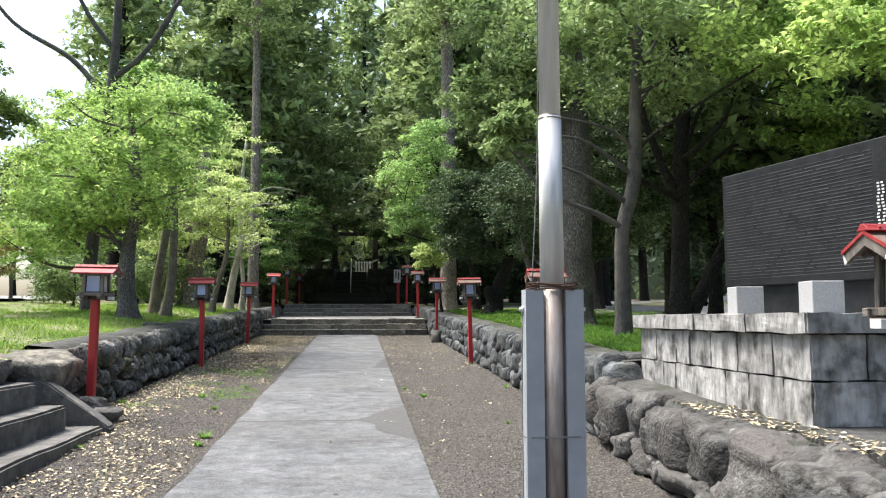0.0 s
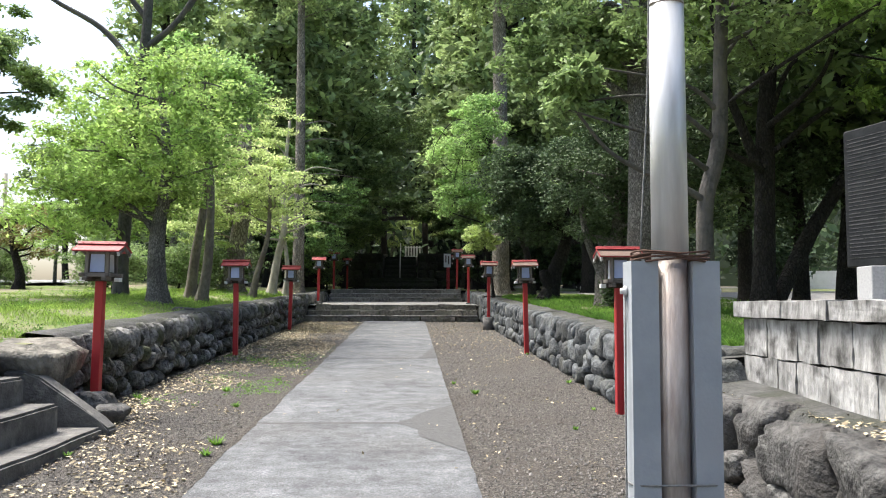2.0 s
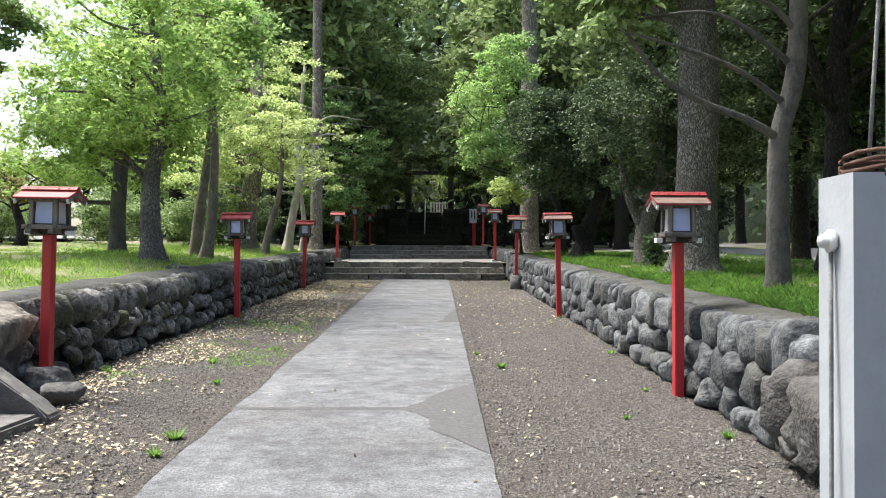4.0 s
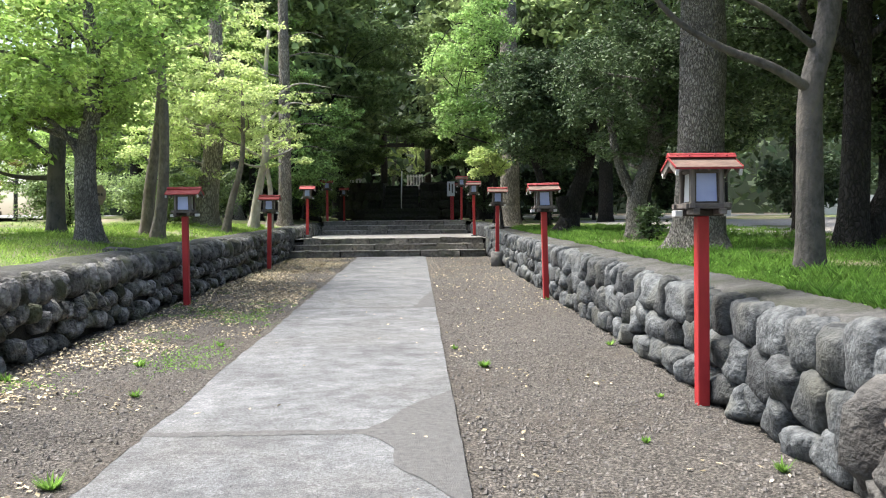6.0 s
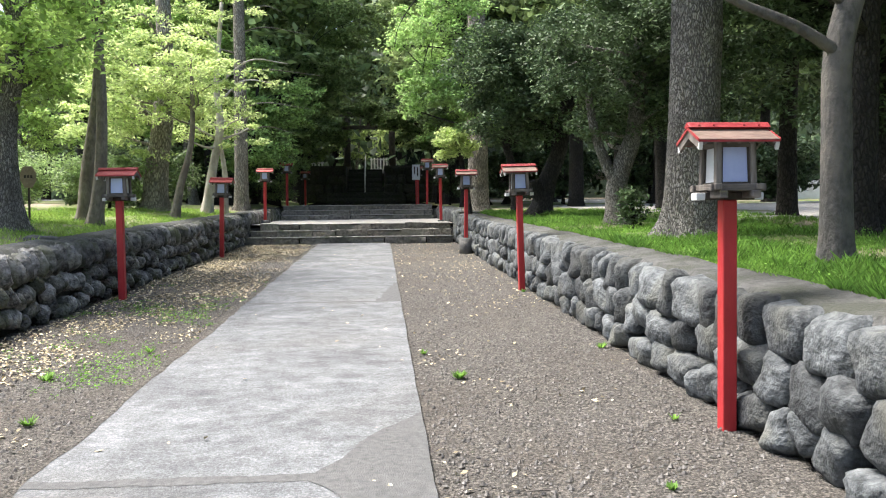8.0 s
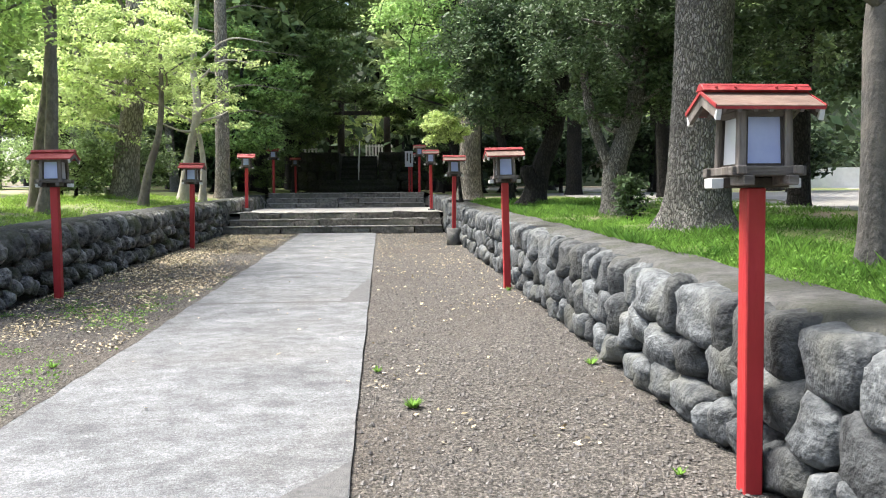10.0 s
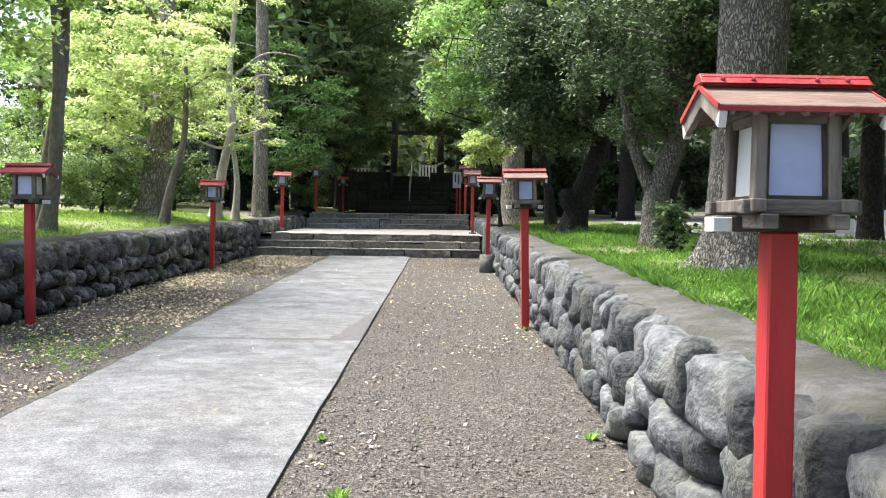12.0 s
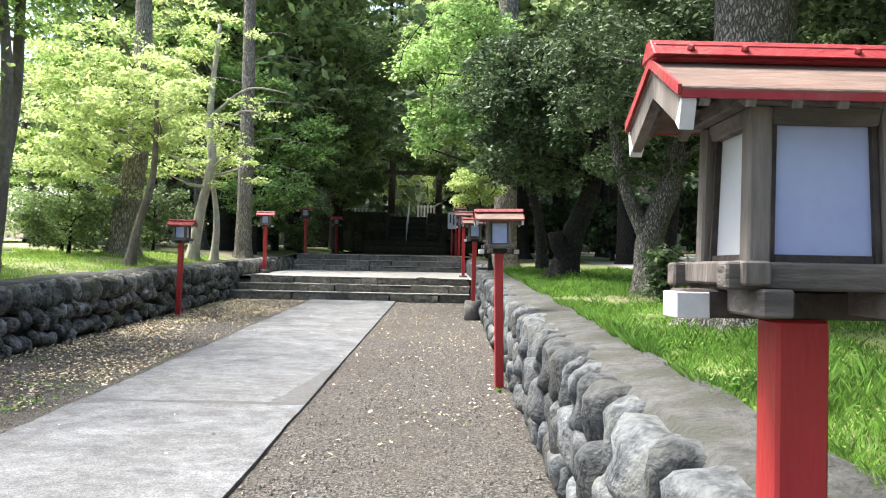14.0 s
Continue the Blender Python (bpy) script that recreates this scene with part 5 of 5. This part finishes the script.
# ---- grass and litter ----
def grass(name, rg, xs, ys, n, h, label, blade):
    x, y = xs(rg, n), ys(rg, n)
    keep = np.array([(abs(a + 0.45) < 4.6 + noise.noise((a, b, 1)) and noise.noise((a * 1.7, b * 1.7, 31)) > -0.3) or noise.noise((a * 0.5, b * 0.5, 9)) > -0.42 + 0.5 * noise.noise((a * 2.1, b * 2.1, 2)) + 0.9 * max(0, abs(a) - 5.5) / 7 for a, b in zip(x, y)])
    x, y = x[keep], y[keep]
    z = np.array([terrace_z(a, b) for a, b in zip(x, y)]) - 0.01
    p = np.stack([x, y, z], axis=1)
    n = len(p)
    az = rg.uniform(0, 2 * np.pi, n)
    side = np.stack([np.cos(az), np.sin(az), np.zeros(n)], axis=1)
    patch = np.array([0.75 + 0.9 * noise.noise((a * 0.9, b * 0.9, 21)) for a, b in zip(x, y)])
    clump = np.array([0.9 + 0.9 * noise.noise((a * 5, b * 5, 33)) for a, b in zip(x, y)])
    H = (h * rg.uniform(0.4, 1.3, n) * np.clip(patch * clump, 0.2, 1.6))[:, None]
    lean = np.stack([rg.normal(size=n) * 0.34, rg.normal(size=n) * 0.34, np.ones(n)], axis=1)
    w = (0.001 + 0.0016 * rg.uniform(0, 1, n) + 0.0016 * np.clip((np.abs(y - 11) - 2) / 5, 0, 1))[:, None]
    tip = p + lean * H
    midp = p + lean * H * np.array([0.35, 0.35, 0.6])
    V = np.stack([p - side * w, p + side * w, midp + side * w * 0.8, tip], axis=1)
    tagged(new(name, quads_mesh(name, V, blade)), label, "grass", kind="stuff")


rg = np.random.default_rng(8)
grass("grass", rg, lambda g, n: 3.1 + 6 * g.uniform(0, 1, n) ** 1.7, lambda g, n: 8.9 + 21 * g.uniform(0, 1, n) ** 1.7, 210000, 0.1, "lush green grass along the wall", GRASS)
grass("grass", rg, lambda g, n: -4.05 - 8.5 * g.uniform(0, 1, n) ** 1.3, lambda g, n: 9.5 + 22 * g.uniform(0, 1, n), 140000, 0.085, "green grass under the trees, coloured lighter as if sunlit", GRASS_LIT)

for side, label in ((1, "low broad-leaved weeds in the grass by the wall"), (-1, "low weeds in the grass under the trees")):
    k = 700
    wx = (3.15 + 4.5 * rg.uniform(0, 1, k) ** 1.6) if side > 0 else (-4.1 - 6 * rg.uniform(0, 1, k) ** 1.4)
    wy = 9.2 + 20 * rg.uniform(0, 1, k) ** 1.2
    wz = np.array([terrace_z(a, b) for a, b in zip(wx, wy)])
    cen = np.stack([wx, wy, wz + 0.06], axis=1)
    p = clump_points(rg, cen, np.full((k, 3), 0.11) * np.array([1, 1, 0.7]), 18000)
    tagged(new("weeds", quads_mesh("weeds", leaf_quads(rg, p, 0.026, 0.6, 0.45), GRASS)), label, "weeds", kind="stuff")

# fallen leaves on the gravel
n = 150000
x = rg.uniform(-3.45, 2.5, n)
y = 2.5 + 26.8 * rg.uniform(0, 1, n) ** 1.1
dens = np.array([noise.noise((a * 0.8, b * 0.8, 3)) + 0.5 * noise.noise((a * 2.4, b * 2.4, 13)) for a, b in zip(x, y)])
wallside = np.where((x < -1.55), 1.0, np.where(x > 0.65, 0.1, 0.008))
edge = np.clip((-1.7 - x) / 1.6, 0, 1) * 0.5 - 0.12
far = np.clip((y - 11) / 8, 0, 1)
keep = rg.uniform(0, 1, n) < wallside * (0.09 + dens * 0.9 + edge + far * (0.26 + 0.12 * np.clip((y - 19) / 5, 0, 1))) + 0.012 * far * (x > 0.65)
x, y = x[keep], y[keep]
lift = np.where((x > -1.48) & (x < 0.6), 0.03, 0.014)
p = np.stack([x, y, -0.06 + 0.033 * y + lift], axis=1)
tagged(new("leaf_litter", quads_mesh("leaf_litter", leaf_quads(rg, p, 0.043, 2.2, 0.5, 0.0), LITTER)), "pale fallen leaves scattered on the gravel", "fallen leaves", kind="stuff")
n = 900
p = np.stack([2.62 + 0.34 * rg.uniform(0, 1, n), rg.uniform(1.5, 8.6, n), np.full(n, 0.795)], axis=1)
tagged(new("leaf_litter", quads_mesh("leaf_litter", leaf_quads(rg, p, 0.05, 2.2, 0.4, 0.0), LITTER)), "fallen leaves on the ledge under the pedestal", "fallen leaves", kind="stuff")
# low green creepers among the litter under the left wall
n = 20000
x, y = -3.35 + 1.9 * rg.uniform(0, 1, n) ** 1.3, rg.uniform(11.2, 19.5, n)
keep = np.array([noise.noise((a * 1.3, b * 0.9, 41)) + 0.6 * noise.noise((a * 4, b * 4, 17)) > 0.3 + 0.5 * noise.noise((a * 11, b * 11, 5)) for a, b in zip(x, y)])
x, y = x[keep], y[keep]
p = np.stack([x, y, -0.06 + 0.033 * y + 0.012 + 0.02 * rg.uniform(0, 1, len(x))], axis=1)
tagged(new("creeper", quads_mesh("creeper", leaf_quads(rg, p, 0.024, 1.4, 0.6, 0.0), GRASS)), "low green creepers among fallen leaves by the wall", "weeds", kind="stuff")
# twigs on the gravel
items = []
for k in range(70):
    tx, ty = (rg.uniform(0.75, 2.4), rg.uniform(4, 16)) if k % 3 else (rg.uniform(-3.2, -1.6), rg.uniform(4, 16))
    a, L = rg.uniform(0, math.pi), rg.uniform(0.04, 0.16)
    q = [(tx + u * L * math.cos(a), ty + u * L * math.sin(a), gz(ty) + 0.018 + 0.012 * rg.uniform()) for u in (-0.5, 0.1, 0.5)]
    items.append(tube(q, [0.004, 0.0035, 0.002], 5))
tagged(tubes_object("twigs", items, WOOD), "small dry twigs lying on the gravel", "twigs", kind="stuff")

# loose pebbles
n = 36000
x = np.where(rg.uniform(0, 1, n) < 0.5, rg.uniform(-3.4, -1.5, n), rg.uniform(0.62, 2.5, n))
y = 3.5 + 18 * rg.uniform(0, 1, n) ** 1.4
s = 0.0045 + 0.012 * rg.uniform(0, 1, n) ** 3
c = np.stack([x, y, -0.06 + 0.033 * y + s * 0.3], axis=1)
d = rg.uniform(0.7, 1.4, (n, 3)) * s[:, None]
V = []
for sx in (1, -1):
    for sy in (1, -1):
        ax = c + np.stack([sx * d[:, 0], 0 * s, 0 * s], axis=1)
        ay = c + np.stack([0 * s, sy * d[:, 1], 0 * s], axis=1)
        tp = c + np.stack([0.2 * s, 0.1 * s, d[:, 2]], axis=1)
        V.append(np.stack([ax, (ax + ay) / 2 + (ax + ay - 2 * c) * 0.1, ay, tp], axis=1))
V = np.stack(V, axis=1).reshape(-1, 4, 3)
tagged(new("pebbles", quads_mesh("pebbles", V, PEBBLE)), "loose grey pebbles on the gravel", "pebbles", kind="stuff")


# weeds by the path and wall
def weed(x, y, r, n, seed, z=None):
    g = np.random.default_rng(seed)
    z = gz(y) + 0.005 if z is None else z
    k = g.uniform(0, 2 * np.pi, n)
    rad = r * np.sqrt(g.uniform(0, 1, n))
    p = np.stack([x + rad * np.cos(k) * 0.4, y + rad * np.sin(k) * 0.4, np.full(n, z)], axis=1)
    out = np.stack([np.cos(k), np.sin(k), 0.5 + g.uniform(0, 0.8, n)], axis=1) * (r * g.uniform(0.5, 1.1, n))[:, None]
    side = np.stack([-np.sin(k), np.cos(k), np.zeros(n)], axis=1) * 0.007
    V = np.stack([p - side, p + side, p + out * 0.6 + side, p + out], axis=1)
    tagged(new("weed", quads_mesh("weed", V, GRASS)), "small green weed tuft growing in the gravel", "weed", "weeds in the gravel", "stuff")


for i, (x, y, r, n) in enumerate(((-1.62, 9.05, 0.12, 60), (-1.6, 8.6, 0.09, 40), (0.95, 12.2, 0.09, 90), (-2.3, 12.5, 0.1, 50), (-1.9, 11.2, 0.09, 40), (2.35, 9.1, 0.09, 45), (2.38, 13.3, 0.08, 40), (0.72, 13.2, 0.06, 30), (-1.8, 13.6, 0.08, 30), (2.2, 10.9, 0.06, 20), (-3.25, 11.9, 0.1, 40), (1.75, 9.7, 0.06, 20), (2.4, 17.6, 0.07, 30), (-2.75, 8.6, 0.07, 30))):
    weed(x, y, r * 0.65, n, 100 + i)


# ---- shrine stair and gate in the shade ----
def shrine_stair():
    root = tagged(new("steps_shrine"), "shade-dark stone stair climbing to the shrine gate", "steps", kind="structure")
    for k in range(4):
        part("step", boxes((-0.6, 55.9 + 0.35 * k, 2.3 + 0.09 * k + 0.2, 4.6, 0.5, 0.5 + 0.18 * k)), STONE_SHADED, root, bevel=0.015)
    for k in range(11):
        part("step", boxes((-0.62, 57.6 + 0.3 * k, 3.0 + 0.083 * k, 2.2, 0.36, 0.55 + 0.166 * k)), STONE_SHADED, root, bevel=0.012)
    return root


shrine_stair()
rng = random.Random(31)
for nm, x0, x1 in (("wall_shrine_left", -6.6, -1.8), ("wall_shrine_right", 0.6, 5.4)):
    w = tagged(part(nm, boxes(((x0 + x1) / 2, 60.2, 3.6, x1 - x0, 5.0, 2.8)), MORTAR), "shade-dark retaining wall of fitted stones beside the stair", "stone wall", kind="structure")
    for r in range(4):
        x = x0
        while x < x1 - 0.1:
            wd = min(rng.uniform(0.5, 0.9), x1 - x)
            stone(w, STONE_SHADED, rng, x + wd / 2, 57.65 + 0.05 * r, 2.95 + 0.58 * r, wd * 1.04, 0.3, 0.6, 3)
            x += wd
tagged(part("platform", boxes((-0.6, 70, 4.9, 40, 15, 0.26)), LANDING), "pale gravelled forecourt above the stair", "forecourt", kind="structure")


def torii():
    root = tagged(new("torii"), "dark wooden shrine gate with two cross beams", "torii")
    root.matrix_basis = pose(-0.35, 62.6, 5.03)
    for s in (-1, 1):
        tubes_object("pillar", [tube([(s * 1.55, 0, 0), (s * 1.5, 0, 3.6)], [0.24, 0.2], 14)], WOODD, root)
        part("plinth", boxes((s * 1.55, 0, 0.1, 0.6, 0.6, 0.2)), STEP, root, bevel=0.02)
    part("lintel", prism([(-2.7, 3.75), (-1.3, 3.6), (1.3, 3.6), (2.7, 3.75), (2.8, 4.05), (1.3, 3.88), (-1.3, 3.88), (-2.8, 4.05)], "y", -0.2, 0.2), WOODD, root)
    part("tie_beam", boxes((0, 0, 2.9, 4.2, 0.16, 0.26)), WOODD, root, bevel=0.01)
    part("name_plate", boxes((0, 0, 3.24, 0.3, 0.12, 0.42)), WOODD, root)
    return root


torii()


def handrail():
    root = tagged(new("handrail"), "white metal handrail up the middle of the stair", "handrail")
    root.matrix_basis = pose(-0.62, 57.5, 3.26)
    tubes_object("rail", [tube([(0, 0, 0.85), (0, 3.3, 2.65)], [0.035, 0.035], 8)], WHITEP, root)
    for k in range(4):
        tubes_object("post", [tube([(0, 0.02 + 1.08 * k, 0.6 * k - 0.02), (0, 0.02 + 1.08 * k, 0.85 + 0.59 * k)], [0.03, 0.03], 8)], WHITEP, root)


handrail()


def palisade(x, y, z, w, n, h, label):
    root = tagged(new("shrine_fence"), label, "fence")
    root.matrix_basis = pose(x, y, z)
    part("rail", boxes((0, 0, h * 0.9, w, 0.06, 0.08), (0, 0, h * 0.25, w, 0.06, 0.08)), WHITEP, root)
    for k in range(n):
        part("slat", boxes((-w / 2 + w * (k + 0.5) / n, -0.045, h / 2, w / n * 0.55, 0.03, h)), WALLPALE, root)


palisade(0.6, 66.5, 5.03, 2.0, 9, 1.1, "pale wooden fence behind the shrine gate")
palisade(-5.3, 64.5, 5.03, 3.4, 14, 0.7, "pale wooden fence beside the shrine gate")


def notice(x, y, z):
    root = tagged(new("notice_board"), "small white notice on a red post", "sign")
    root.matrix_basis = pose(x, y, z)
    part("post", boxes((0, 0, 0.7, 0.06, 0.05, 1.5)), RED, root)
    part("panel", boxes((0, -0.035, 1.5, 0.36, 0.02, 0.7)), WHITEP, root, bevel=0.004)
    part("writing", boxes((-0.07, -0.0485, 1.58, 0.06, 0.004, 0.36), (0.07, -0.0485, 1.52, 0.06, 0.004, 0.42)), WOODD, root, "two bars of dark writing")


notice(2.0, 44.0, 2.28)


# ---- things on the left lawn ----
def diamond_sign(x, y):
    z = terrace_z(x, y)
    root = tagged(new("sign_post"), "small faded wooden notice with clipped corners on a thin post", "sign")
    root.matrix_basis = pose(x, y, z, 0, 0, 12)
    part("post", boxes((0, 0, 0.4, 0.035, 0.03, 0.9)), WOODD, root, bevel=0.003)
    part("board", prism([(-0.13, 0.78), (-0.06, 0.64), (0.06, 0.64), (0.13, 0.78), (0.13, 0.9), (0.07, 1.02), (-0.07, 1.02), (-0.13, 0.9)], "y", -0.032, -0.016), FADED, root, "faded brown board", bevel=0.002)
    part("writing", boxes((-0.05, -0.0335, 0.84, 0.035, 0.003, 0.05), (0.0, -0.0335, 0.84, 0.035, 0.003, 0.05), (0.05, -0.0335, 0.84, 0.035, 0.003, 0.05)), WOODD, root, "three dark bars of writing")


FADED = mat("faded_board", (0.2, 0.155, 0.11), (0.33, 0.26, 0.19), 14, 0.85, 0.3, 50)
diamond_sign(-5.85, 20.9)
ob = new("flat_stone", boulder_mesh(41, "flat_stone", 0.5, 0.18, 3))
ob.data.materials.append(STONE_B)
ob.matrix_world = pose(-4.1, 17.0, terrace_z(-4.1, 17.0) + 0.03, 0, 0, 8) @ Matrix.Diagonal((0.4, 0.28, 0.16, 1))
tagged(ob, "low dark flat stone in the grass by a trunk", "stone")


def lane_fence():
    root = tagged(new("lane_fence"), "dark iron fence on a low wall beyond the lane", "fence")
    root.matrix_basis = pose(-24, 46, terrace_z(-24, 46), 0, 0, 12)
    part("base", boxes((0, 0, 0.2, 7, 0.2, 0.5)), SIDE, root)
    for z in (0.6, 1.3):
        part("rail", boxes((0, 0, z, 7, 0.05, 0.05)), WOODD, root)
    for k in range(29):
        part("bar", boxes((-3.4 + 0.243 * k, 0, 0.9, 0.03, 0.03, 1.0)), WOODD, root)


lane_fence()
tree("tree", "small tree with dark trunk and olive-brown leaves by the lane", [(-11.6, 26.5, tz(-11.6, 26.5)), (-11.55, 26.5, 2.4), (-11.8, 26.5, 3.4), (-11.6, 26.5, 4.4)], 0.15, 0.04, BARKD,
     [(-11.7, 26.5, 3.7, 1.5, 1.2, 0.8, 34, 0.35)], LEAF_O, 5000, 0.11, 71, 0.4, 14)

# ---- left distance: road, wall, pole ----
tagged(grid_sheet("road", span(-46, -13.4, 1.5), span(31, 43, 1), lambda x, y: terrace_z(x, y) + 0.12, ASPHALT), "grey asphalt lane beyond the trees", "road", kind="structure")
ob = tubes_object("utility_pole", [tube([(-24.5, 52, 1.5), (-24.5, 52, 9.4)], [0.17, 0.11], 12)], BARKP)
tagged(ob, "pale concrete utility pole by the lane", "utility pole")
for i, (x, y, w) in enumerate(((26, 52, 6), (31, 45, 5), (-38, 70, 8))):
    ob = part("garden_wall", boxes((0, 0, 0.5, w, 0.2, 1.2)), WALLPALE)
    ob.matrix_basis = pose(x, y, terrace_z(x, min(y, 59)), 0, 0, -20 + 20 * i)
    tagged(ob, "pale plastered boundary wall beyond the trees", "wall")
